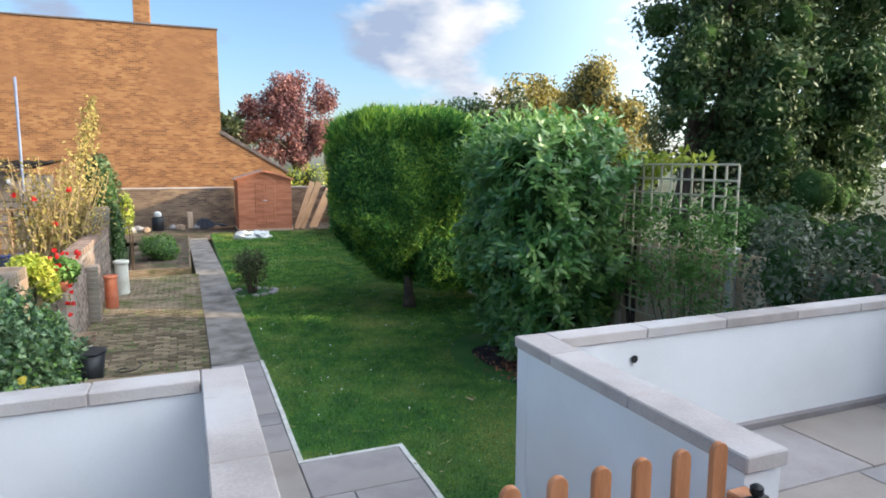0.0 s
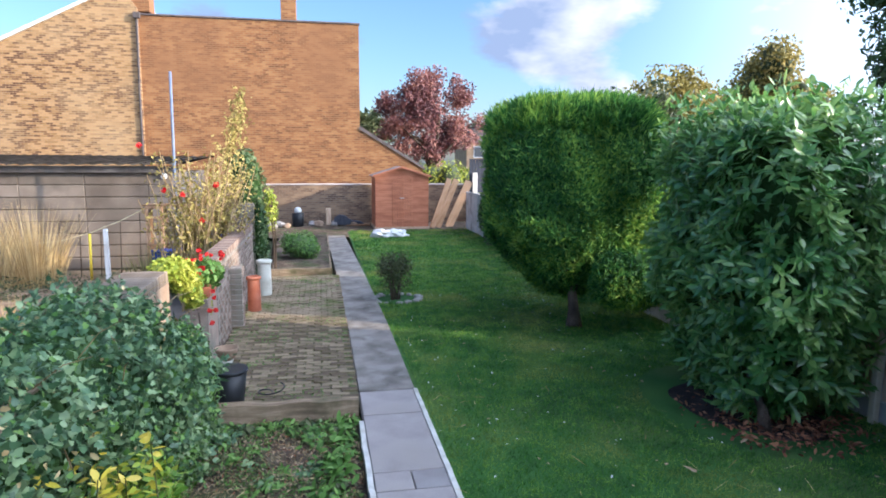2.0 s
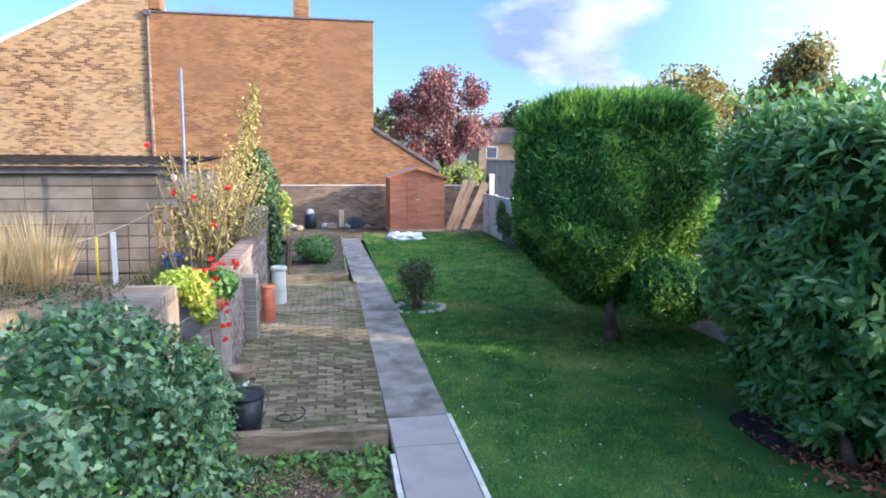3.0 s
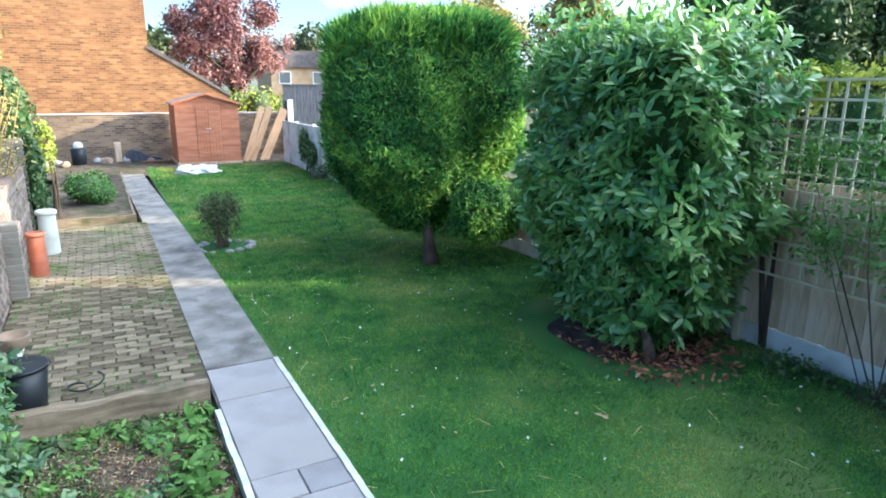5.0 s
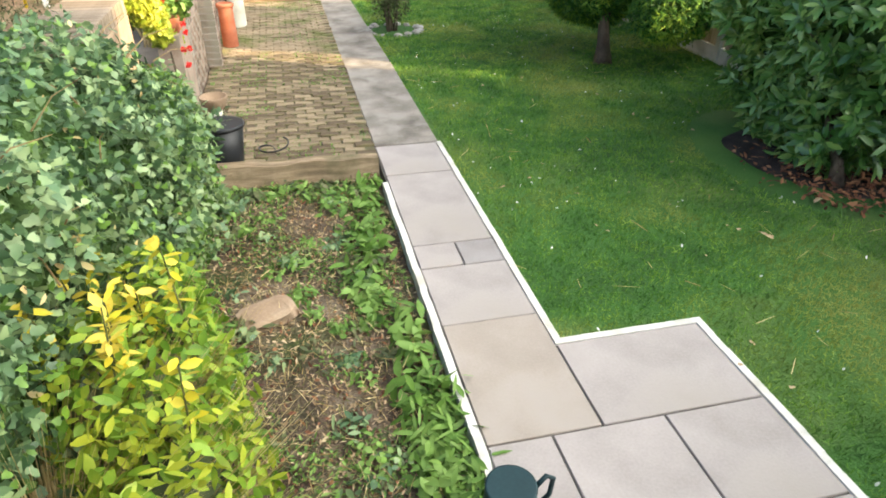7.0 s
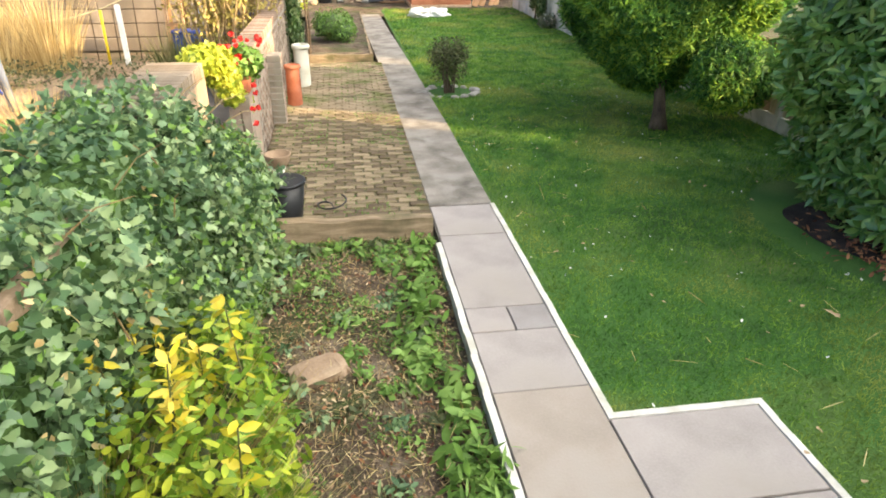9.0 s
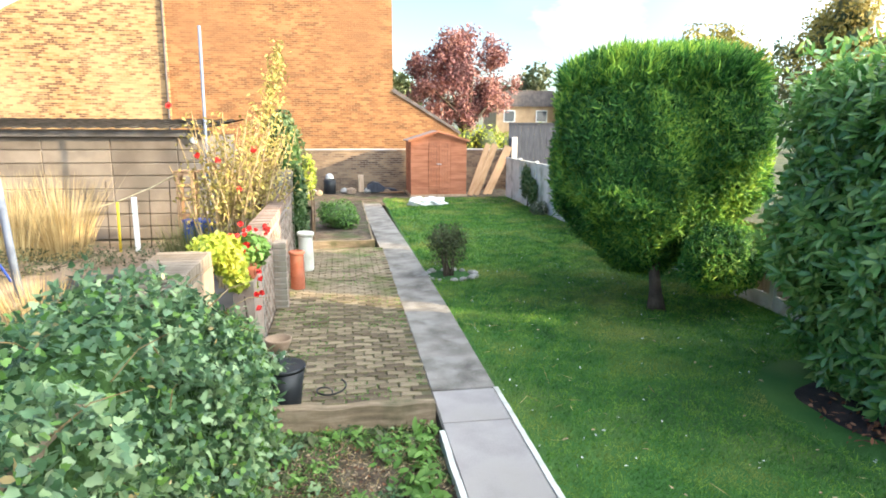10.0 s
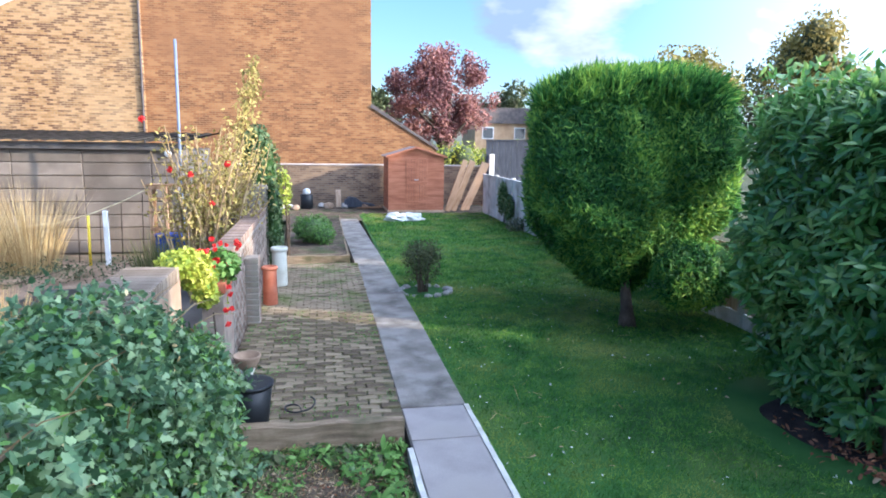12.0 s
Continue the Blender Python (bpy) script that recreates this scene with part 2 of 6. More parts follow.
M = dict(
    lawn=material("lawn_turf", [(0.022, 0.065, 0.014), (0.042, 0.12, 0.022), (0.08, 0.165, 0.034)], 0.7, 60, 0.95, 0.9, 0.02, stain=(0.105, 0.155, 0.042), stain_scale=0.55),
    blade=material("grass_blade", [(0.022, 0.090, 0.014), (0.088, 0.225, 0.030), (0.23, 0.36, 0.055)], 3.4, 9, 0.7, 0, island=0.5, translucent=0.3, stain=(0.34, 0.35, 0.09), stain_scale=0.75),
    soil=material("soil", [(0.04, 0.028, 0.019), (0.105, 0.075, 0.052), (0.20, 0.155, 0.112)], 4, 55, 0.95, 1.0, 0.03, stain=(0.05, 0.07, 0.02), stain_scale=1.6),
    mulch=material("mulch", [(0.014, 0.010, 0.009), (0.04, 0.027, 0.024), (0.075, 0.05, 0.04)], 5, 60, 0.95, 1.0, 0.03),
    far_ground=material("far_ground", [(0.03, 0.04, 0.015), (0.06, 0.07, 0.03), (0.10, 0.09, 0.05)], 0.4, 20, 0.95, 0.6, 0.03),
    slab=material("sandstone_slab", [(0.245, 0.215, 0.203), (0.315, 0.28, 0.266), (0.38, 0.34, 0.325)], 2.6, 70, 0.62, 0.25, 0.004, obrand=0.1, stain=(0.30, 0.265, 0.24), stain_scale=1.2),
    slab_warm=material("sandstone_buff", [(0.255, 0.215, 0.185), (0.305, 0.258, 0.222), (0.355, 0.305, 0.268)], 2.6, 70, 0.62, 0.25, 0.004, stain=(0.32, 0.28, 0.25), stain_scale=1.4),
    slab_grey=material("sandstone_grey", [(0.20, 0.18, 0.175), (0.25, 0.225, 0.22), (0.30, 0.275, 0.265)], 3, 70, 0.62, 0.25, 0.004),
    edging=material("white_edging", [(0.42, 0.40, 0.36), (0.57, 0.55, 0.51), (0.66, 0.64, 0.60)], 6, 60, 0.7, 0.3, 0.004, stain=(0.42, 0.40, 0.34), stain_scale=3.5),
    joint=material("dark_joint", [(0.05, 0.045, 0.04), (0.10, 0.09, 0.08), (0.14, 0.125, 0.11)], 8, 80, 0.95, 0.5, 0.005),
    concrete=material("old_concrete", [(0.11, 0.096, 0.082), (0.20, 0.178, 0.155), (0.31, 0.28, 0.25)], 2.6, 60, 0.9, 0.9, 0.008, stain=(0.27, 0.25, 0.225), stain_scale=3.8),
    sett=material("mossy_paver", [(0.09, 0.066, 0.042), (0.175, 0.132, 0.085), (0.28, 0.22, 0.145)], 3, 70, 0.95, 1.0, 0.01, obrand=0.7, stain=(0.115, 0.125, 0.04), stain_scale=1.9),
    moss_joint=material("mossy_joint", [(0.045, 0.042, 0.022), (0.085, 0.078, 0.042), (0.13, 0.115, 0.065)], 5, 80, 0.98, 0.8, 0.01),
    render=material("white_render", [(0.68, 0.67, 0.65), (0.76, 0.75, 0.735), (0.80, 0.79, 0.775)], 1.0, 130, 0.9, 0.18, 0.003, stain=(0.72, 0.69, 0.65), stain_scale=0.9),
    coping=material("coping_stone", [(0.34, 0.295, 0.265), (0.46, 0.40, 0.36), (0.55, 0.49, 0.45)], 2.2, 90, 0.85, 0.35, 0.004, obrand=0.4, stain=(0.52, 0.485, 0.455), stain_scale=1.6),
    picket=material("picket_stain", [(0.34, 0.13, 0.05), (0.46, 0.19, 0.08), (0.54, 0.25, 0.12)], 3, 40, 0.6, 0.3, 0.003, obrand=0.3, stretch=(6, 6, 1)),
    timber=material("weathered_timber", [(0.42, 0.29, 0.19), (0.58, 0.42, 0.29), (0.68, 0.53, 0.40)], 3, 40, 0.85, 0.6, 0.004, obrand=0.5, stretch=(6, 6, 0.8)),
    sleeper=material("timber_sleeper", [(0.15, 0.11, 0.07), (0.27, 0.20, 0.13), (0.38, 0.29, 0.20)], 3, 40, 0.9, 0.8, 0.01, stretch=(1, 8, 8), stain=(0.11, 0.10, 0.05), stain_scale=2.5),
    trellis=material("trellis_timber", [(0.46, 0.38, 0.25), (0.60, 0.51, 0.36), (0.68, 0.60, 0.45)], 4, 50, 0.85, 0.4, 0.003),
    shed=material("shed_cladding", [(0.29, 0.10, 0.05), (0.41, 0.155, 0.08), (0.49, 0.20, 0.11)], 2, 50, 0.75, 0.35, 0.003, obrand=0.35, stretch=(1, 1, 6)),
    felt=material("roof_felt", [(0.17, 0.12, 0.105), (0.24, 0.18, 0.16), (0.30, 0.24, 0.21)], 4, 90, 0.95, 0.4, 0.003),
    board=material("loose_board", [(0.22, 0.12, 0.06), (0.36, 0.21, 0.11), (0.46, 0.29, 0.17)], 3, 40, 0.8, 0.5, 0.003, obrand=0.9, stretch=(6, 6, 1)),
    house_a=brick_material("brick_yellow", (0.10, 0.045, 0.019), (0.28, 0.155, 0.058), (0.38, 0.225, 0.098), (0.29, 0.19, 0.10), 0.85, (0.44, 0.31, 0.17), 0.4),
    house_b=brick_material("brick_orange", (0.13, 0.052, 0.017), (0.225, 0.097, 0.032), (0.30, 0.150, 0.058), (0.24, 0.142, 0.068), 0.55, (0.21, 0.098, 0.040), 0.7),
    wallbrick=material("garden_brick", [(0.11, 0.072, 0.052), (0.21, 0.145, 0.11), (0.32, 0.245, 0.20)], 5, 70, 0.92, 0.8, 0.006, obrand=0.7, stain=(0.20, 0.19, 0.15), stain_scale=2),
    mortar=material("mortar", [(0.15, 0.13, 0.11), (0.24, 0.21, 0.18), (0.32, 0.29, 0.25)], 6, 90, 0.95, 0.6, 0.005),
    back_wall=brick_material("brick_back_wall", (0.10, 0.06, 0.04), (0.20, 0.125, 0.075), (0.30, 0.20, 0.12), (0.24, 0.19, 0.14), 0.6, (0.13, 0.09, 0.06), 0.6),
    slate=material("roof_tile", [(0.06, 0.05, 0.05), (0.11, 0.09, 0.085), (0.16, 0.13, 0.12)], 3, 40, 0.8, 0.5, 0.01),
    panel=material("precast_panel", [(0.11, 0.088, 0.07), (0.18, 0.145, 0.115), (0.25, 0.205, 0.165)], 1.2, 60, 0.9, 0.5, 0.006, obrand=0.35, stain=(0.12, 0.10, 0.08), stain_scale=0.9),
    eave=material("asbestos_roof", [(0.05, 0.045, 0.042), (0.09, 0.08, 0.075), (0.14, 0.125, 0.115)], 2, 50, 0.85, 0.4, 0.006),
    gravel_board=material("concrete_board", [(0.48, 0.455, 0.42), (0.60, 0.575, 0.54), (0.68, 0.655, 0.62)], 2, 90, 0.9, 0.5, 0.004, stain=(0.28, 0.27, 0.22), stain_scale=1.8),
    dark_fence=material("slate_blue_fence", [(0.03, 0.034, 0.046), (0.048, 0.053, 0.07), (0.07, 0.075, 0.092)], 2, 50, 0.8, 0.4, 0.004, stretch=(5, 5, 1)),
    bark=material("bark", [(0.035, 0.025, 0.018), (0.08, 0.058, 0.042), (0.14, 0.105, 0.08)], 6, 45, 0.95, 1.0, 0.02, stretch=(1, 1, 0.3)),
    twig=material("dry_twig", [(0.20, 0.13, 0.06), (0.34, 0.24, 0.12), (0.48, 0.37, 0.20)], 6, 40, 0.9, 0.3, 0.003, island=0.6),
    cane=material("green_stem", [(0.05, 0.07, 0.02), (0.10, 0.11, 0.04), (0.18, 0.16, 0.07)], 6, 40, 0.85, 0.3, 0.003),
    laurel=material("laurel_leaf", [(0.06, 0.17, 0.038), (0.145, 0.30, 0.07), (0.32, 0.46, 0.13)], 1.5, 20, 0.30, 0, island=0.6, translucent=0.4, spec=0.8),
    conifer=material("conifer_spray", [(0.024, 0.085, 0.022), (0.09, 0.235, 0.044), (0.33, 0.50, 0.075)], 1.2, 14, 0.6, 0, island=0.55, translucent=0.5),
    ivy=material("ivy_leaf", [(0.045, 0.10, 0.04), (0.105, 0.19, 0.085), (0.24, 0.33, 0.15)], 1.4, 16, 0.45, 0, island=0.8, translucent=0.2, spec=0.45),
    yellow_leaf=material("privet_leaf", [(0.09, 0.19, 0.02), (0.20, 0.32, 0.035), (0.42, 0.46, 0.05)], 2.2, 16, 0.42, 0, island=0.7, translucent=0.25),
    gold_leaf=material("golden_leaf", [(0.36, 0.32, 0.02), (0.58, 0.48, 0.04), (0.70, 0.55, 0.10)], 2.2, 16, 0.42, 0, island=0.7, translucent=0.25),
    dry_earth=material("dry_earth", [(0.15, 0.095, 0.06), (0.27, 0.18, 0.115), (0.38, 0.27, 0.18)], 1.6, 45, 0.95, 0.9, 0.02, stain=(0.12, 0.10, 0.05), stain_scale=0.9),
    lime=material("lime_leaf", [(0.16, 0.22, 0.02), (0.32, 0.38, 0.04), (0.50, 0.50, 0.08)], 2.2, 16, 0.45, 0, island=0.6, translucent=0.25),
    weed=material("weed_leaf", [(0.055, 0.125, 0.022), (0.125, 0.24, 0.045), (0.21, 0.34, 0.085)], 3, 16, 0.5, 0, island=0.5, translucent=0.25),
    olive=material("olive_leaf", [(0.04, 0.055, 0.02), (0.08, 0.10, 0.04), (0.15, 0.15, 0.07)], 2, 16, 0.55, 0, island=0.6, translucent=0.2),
    greyleaf=material("grey_leaf", [(0.05, 0.065, 0.035), (0.10, 0.12, 0.07), (0.19, 0.20, 0.13)], 2, 16, 0.5, 0, island=0.6, translucent=0.2),
    darkleaf=material("holm_leaf", [(0.03, 0.06, 0.022), (0.065, 0.115, 0.042), (0.15, 0.19, 0.075)], 0.8, 12, 0.6, 0, island=0.7, translucent=0.15),
    # dark green for solid cores: paints the shade seen between leaves
    leaf_shade=material("inner_leaf", [(0.025, 0.05, 0.016), (0.045, 0.085, 0.026), (0.07, 0.12, 0.04)], 6, 30, 1.0, 1.0, 0.03, spec=0.0),
    purple=material("plum_leaf", [(0.11, 0.055, 0.06), (0.24, 0.105, 0.10), (0.40, 0.20, 0.15)], 0.5, 8, 0.6, 0, island=0.6, translucent=0.25),
    gold=material("autumn_leaf", [(0.15, 0.13, 0.035), (0.29, 0.24, 0.06), (0.44, 0.35, 0.11)], 0.3, 6, 0.7, 0, island=0.6, translucent=0.2),
    straw=material("straw", [(0.30, 0.20, 0.08), (0.50, 0.37, 0.17), (0.66, 0.53, 0.28)], 2, 20, 0.8, 0, island=0.7, translucent=0.25),
    reed=material("reed", [(0.07, 0.08, 0.02), (0.14, 0.15, 0.045), (0.27, 0.24, 0.10)], 2, 20, 0.7, 0, island=0.7, translucent=0.2),
    litter=material("leaf_litter", [(0.13, 0.085, 0.05), (0.28, 0.19, 0.11), (0.46, 0.35, 0.22)], 4, 20, 0.85, 0, island=0.9),
    russet=material("russet_litter", [(0.09, 0.035, 0.02), (0.18, 0.07, 0.035), (0.30, 0.14, 0.07)], 4, 20, 0.8, 0, island=0.9),
    red=material("red_petal", [(0.50, 0.012, 0.012), (0.68, 0.02, 0.02), (0.78, 0.06, 0.05)], 4, 20, 0.5, 0, island=0.6, translucent=0.2),
    terracotta=material("terracotta", [(0.28, 0.085, 0.045), (0.40, 0.13, 0.07), (0.47, 0.18, 0.11)], 4, 60, 0.8, 0.4, 0.003, stain=(0.38, 0.17, 0.11), stain_scale=3),
    glazed=material("cream_pot", [(0.50, 0.50, 0.42), (0.62, 0.61, 0.53), (0.68, 0.67, 0.60)], 3, 60, 0.45, 0.2, 0.003, stain=(0.48, 0.46, 0.37), stain_scale=3),
    bucket=material("black_plastic", [(0.008, 0.009, 0.011), (0.014, 0.016, 0.019), (0.025, 0.027, 0.03)], 3, 60, 0.42, 0.1, 0.002),
    can=material("green_metal", [(0.006, 0.022, 0.026), (0.009, 0.032, 0.037), (0.014, 0.042, 0.048)], 3, 50, 0.5, 0.1, 0.002),
    steel=material("dull_steel", [(0.40, 0.40, 0.40), (0.55, 0.55, 0.55), (0.62, 0.62, 0.62)], 5, 50, 0.35, 0.1, 0.002, metal=0.8),
    bluepole=material("blue_grey_pole", [(0.10, 0.12, 0.17), (0.15, 0.18, 0.25), (0.21, 0.25, 0.32)], 4, 50, 0.5, 0.15, 0.002),
    bluebin=material("blue_plastic", [(0.012, 0.03, 0.16), (0.02, 0.05, 0.25), (0.035, 0.08, 0.33)], 3, 50, 0.45, 0.1, 0.002),
    whitepaint=material("white_paint", [(0.62, 0.61, 0.58), (0.76, 0.75, 0.72), (0.80, 0.79, 0.77)], 4, 50, 0.6, 0.2, 0.002),
    yellowpaint=material("yellow_paint", [(0.55, 0.40, 0.02), (0.70, 0.52, 0.03), (0.78, 0.60, 0.06)], 4, 50, 0.55, 0.2, 0.002),
    sack=material("white_sack", [(0.42, 0.43, 0.42), (0.60, 0.60, 0.58), (0.72, 0.71, 0.69)], 5, 40, 0.7, 0.6, 0.01),
    black=material("black_iron", [(0.008, 0.008, 0.008), (0.015, 0.015, 0.015), (0.03, 0.03, 0.03)], 5, 50, 0.5, 0.2, 0.002),
    stone=material("field_stone", [(0.20, 0.135, 0.09), (0.29, 0.205, 0.14), (0.37, 0.28, 0.20)], 5, 60, 0.9, 0.6, 0.006),
    tile=material("mossy_tile", [(0.11, 0.085, 0.06), (0.20, 0.155, 0.115), (0.30, 0.24, 0.18)], 5, 60, 0.95, 0.6, 0.006, obrand=0.5),
    greystone=material("grey_stone", [(0.20, 0.19, 0.17), (0.31, 0.29, 0.27), (0.40, 0.38, 0.36)], 5, 60, 0.9, 0.6, 0.006),
    rope=material("pale_rope", [(0.40, 0.34, 0.20), (0.52, 0.45, 0.28), (0.60, 0.54, 0.36)], 8, 80, 0.9, 0.3, 0.002),
    glass=material("window_glass", [(0.02, 0.025, 0.03), (0.03, 0.035, 0.045), (0.04, 0.045, 0.055)], 1, 10, 0.08, 0, spec=0.6),
    cream=material("cream_render", [(0.34, 0.21, 0.12), (0.43, 0.28, 0.16), (0.50, 0.35, 0.22)], 2, 60, 0.9, 0.2, 0.003),
)


# ---------------- helpers for building ----------------
def thing(name, loc, label, category, group="", kind=""):
    e = new(name)
    e.location = loc
    e.empty_display_size = 0.1
    return tagged(e, label, category, group, kind)


def offset(ob):
    """World place of a thing's or part's origin."""
    v = Vector(ob.location)
    if ob.parent is not None:
        v = v + ob.matrix_parent_inverse.translation + offset(ob.parent)
    return v


def attach(ob, parent):
    if parent is not None:
        ob.parent = parent
        ob.matrix_parent_inverse = Matrix.Translation(-offset(parent))
    return ob


def raw(name, verts, faces, mat, parent=None, label="", smooth=False):
    me = bpy.data.meshes.new(name)
    me.from_pydata([tuple(v) for v in verts], [], [tuple(f) for f in faces])
    me.materials.append(M[mat])
    if smooth:
        me.polygons.foreach_set("use_smooth", [True] * len(me.polygons))
    me.update()
    ob = new(name, me)
    if label:
        tagged(ob, label)
    return attach(ob, parent)


def part(name, bm, mat, parent=None, label="", smooth=False):
    me = bpy.data.meshes.new(name)
    bm.normal_update()
    bm.to_mesh(me)
    bm.free()
    me.materials.append(M[mat])
    if smooth:
        me.polygons.foreach_set("use_smooth", [True] * len(me.polygons))
    ob = new(name, me)
    if label:
        tagged(ob, label)
    return attach(ob, parent)


def box(x0, x1, y0, y1, z0, z1, bevel=0.0, bm=None, m=None):
    own = bmesh.new()
    bmesh.ops.create_cube(own, size=1)
    for v in own.verts:
        v.co = Vector((x0 + (v.co.x + 0.5) * (x1 - x0), y0 + (v.co.y + 0.5) * (y1 - y0), z0 + (v.co.z + 0.5) * (z1 - z0)))
    if bevel:
        bmesh.ops.bevel(own, geom=list(own.edges), offset=bevel, segments=1, affect="EDGES")
    if m is not None:
        bmesh.ops.transform(own, matrix=m, verts=own.verts)
    if bm is None:
        return own
    join(bm, own)
    return bm


def join(bm, own):
    tmp = bpy.data.meshes.new("tmp")
    own.to_mesh(tmp)
    own.free()
    bm.from_mesh(tmp)
    bpy.data.meshes.remove(tmp)


def prism(profile, y0, y1, axis="y"):
    """A profile of (a, z) points, pushed along y (axis y) or x (axis x)."""
    bm = bmesh.new()
    mk = (lambda a, z, d: (a, d, z)) if axis == "y" else (lambda a, z, d: (d, a, z))
    f = [bm.verts.new(mk(a, z, y0)) for a, z in profile]
    b = [bm.verts.new(mk(a, z, y1)) for a, z in profile]
    n = len(profile)
    bm.faces.new(f)
    bm.faces.new(b[::-1])
    for i in range(n):
        bm.faces.new((f[i], b[i], b[(i + 1) % n], f[(i + 1) % n]))
    bmesh.ops.recalc_face_normals(bm, faces=bm.faces)
    return bm


def lathe(profile, centre, seg=20):
    """A closed turned shape from (radius, z) points."""
    bm = bmesh.new()
    rings = []
    for r, z in profile:
        rings.append([bm.verts.new((centre[0] + r * math.cos(2 * math.pi * i / seg), centre[1] + r * math.sin(2 * math.pi * i / seg), centre[2] + z)) for i in range(seg)])
    for a, b in zip(rings, rings[1:]):
        for i in range(seg):
            bm.faces.new((a[i], a[(i + 1) % seg], b[(i + 1) % seg], b[i]))
    bm.faces.new(rings[0][::-1])
    bm.faces.new(rings[-1])
    return bm


def tube(points, radii, seg=7, bm=None):
    """A round bar through points, tapering by radii."""
    bm = bm or bmesh.new()
    pts = [Vector(p) for p in points]
    if not hasattr(radii, "__len__"):
        radii = [radii] * len(pts)
    rings = []
    for i, p in enumerate(pts):
        d = (pts[min(i + 1, len(pts) - 1)] - pts[max(i - 1, 0)]).normalized()
        u = d.orthogonal().normalized() if i == 0 else (u - d * u.dot(d)).normalized()
        w = d.cross(u)
        rings.append([bm.verts.new(p + (u * math.cos(2 * math.pi * k / seg) + w * math.sin(2 * math.pi * k / seg)) * radii[i]) for k in range(seg)])
    for a, b in zip(rings, rings[1:]):
        for k in range(seg):
            bm.faces.new((a[k], a[(k + 1) % seg], b[(k + 1) % seg], b[k]))
    bm.faces.new(rings[0][::-1])
    bm.faces.new(rings[-1])
    return bm


def grid(x0, x1, y0, y1, step, zf):
    nx, ny = max(2, int((x1 - x0) / step) + 1), max(2, int((y1 - y0) / step) + 1)
    vs = [(x, y, zf(x, y)) for y in np.linspace(y0, y1, ny) for x in np.linspace(x0, x1, nx)]
    fs = [(j * nx + i, j * nx + i + 1, (j + 1) * nx + i + 1, (j + 1) * nx + i) for j in range(ny - 1) for i in range(nx - 1)]
    return vs, fs


def unit(a):
    return a / np.maximum(np.linalg.norm(a, axis=1, keepdims=True), 1e-9)


LEAF = {  # outline of half a leaf along its length: (t, half width)
    "diamond": ((0.0, 0.0), (0.45, 0.5), (1.0, 0.0)),
    "oval": ((0.0, 0.06), (0.3, 0.46), (0.65, 0.46), (1.0, 0.0)),
    "needle": ((0.0, 0.3), (0.6, 0.5), (1.0, 0.0)),
    "lobed": ((0.0, 0.05), (0.15, 0.55), (0.45, 0.32), (0.62, 0.4), (1.0, 0.0)),
}


def leaves(name, pts, ups, length, width, mat, parent=None, label="", shape="oval", fold=0.15, droop=0.25, spread=0.7, seed=1, kind="", tips=None):
    """One mesh of many leaves. ups: the way each leaf's face looks, roughly; tips: the way it points."""
    r = np.random.default_rng(seed)
    n = len(pts)
    nor = unit(np.asarray(ups) + r.normal(0, spread, (n, 3)))
    tip = r.normal(0, 1, (n, 3)) + np.asarray(ups) * 0.5
    tip[:, 2] -= droop * 2
    if tips is not None:
        tip = np.asarray(tips) + r.normal(0, 0.18, (n, 3))
    tip = unit(tip - nor * np.sum(tip * nor, 1, keepdims=True))
    side = np.cross(nor, tip)
    L = (length * r.uniform(0.65, 1.25, n))[:, None]
    W = (width * r.uniform(0.7, 1.2, n))[:, None]
    out = LEAF[shape]
    k = len(out)
    rows = []
    for t, w in out:
        mid = pts + tip * L * t - nor * (L * droop * t * t * 0.6)
        if w == 0.0:
            rows.append((mid,))
        else:
            rows.append((mid - side * W * w + nor * W * fold * w, mid, mid + side * W * w + nor * W * fold * w))
    cols = [c for row in rows for c in row]
    verts = np.stack(cols, 1).reshape(-1, 3)
    m = len(cols)
    idx, p = [], 0
    for row in rows:
        idx.append(tuple(range(p, p + len(row))))
        p += len(row)
    tmpl = []
    for a, b in zip(idx, idx[1:]):
        if len(a) == 3 and len(b) == 3:
            tmpl += [(a[0], a[1], b[1], b[0]), (a[1], a[2], b[2], b[1])]
        elif len(a) == 1:
            tmpl += [(a[0], b[1], b[0]), (a[0], b[2], b[1])]
        else:
            tmpl += [(a[0], a[1], b[0]), (a[1], a[2], b[0])]
    loops, starts, q = [], [], 0
    for f in tmpl:
        loops += f
        starts.append(q)
        q += len(f)
    loops, starts = np.array(loops), np.array(starts)
    me = bpy.data.meshes.new(name)
    me.vertices.add(n * m)
    me.vertices.foreach_set("co", verts.ravel())
    me.loops.add(n * len(loops))
    me.loops.foreach_set("vertex_index", (loops[None] + m * np.arange(n)[:, None]).ravel().astype(np.int32))
    me.polygons.add(n * len(starts))
    me.polygons.foreach_set("loop_start", (starts[None] + len(loops) * np.arange(n)[:, None]).ravel().astype(np.int32))
    me.update(calc_edges=True)
    me.validate()
    me.materials.append(M[mat])
    ob = new(name, me)
    if label or kind:
        tagged(ob, label, kind=kind)
    return attach(ob, parent)


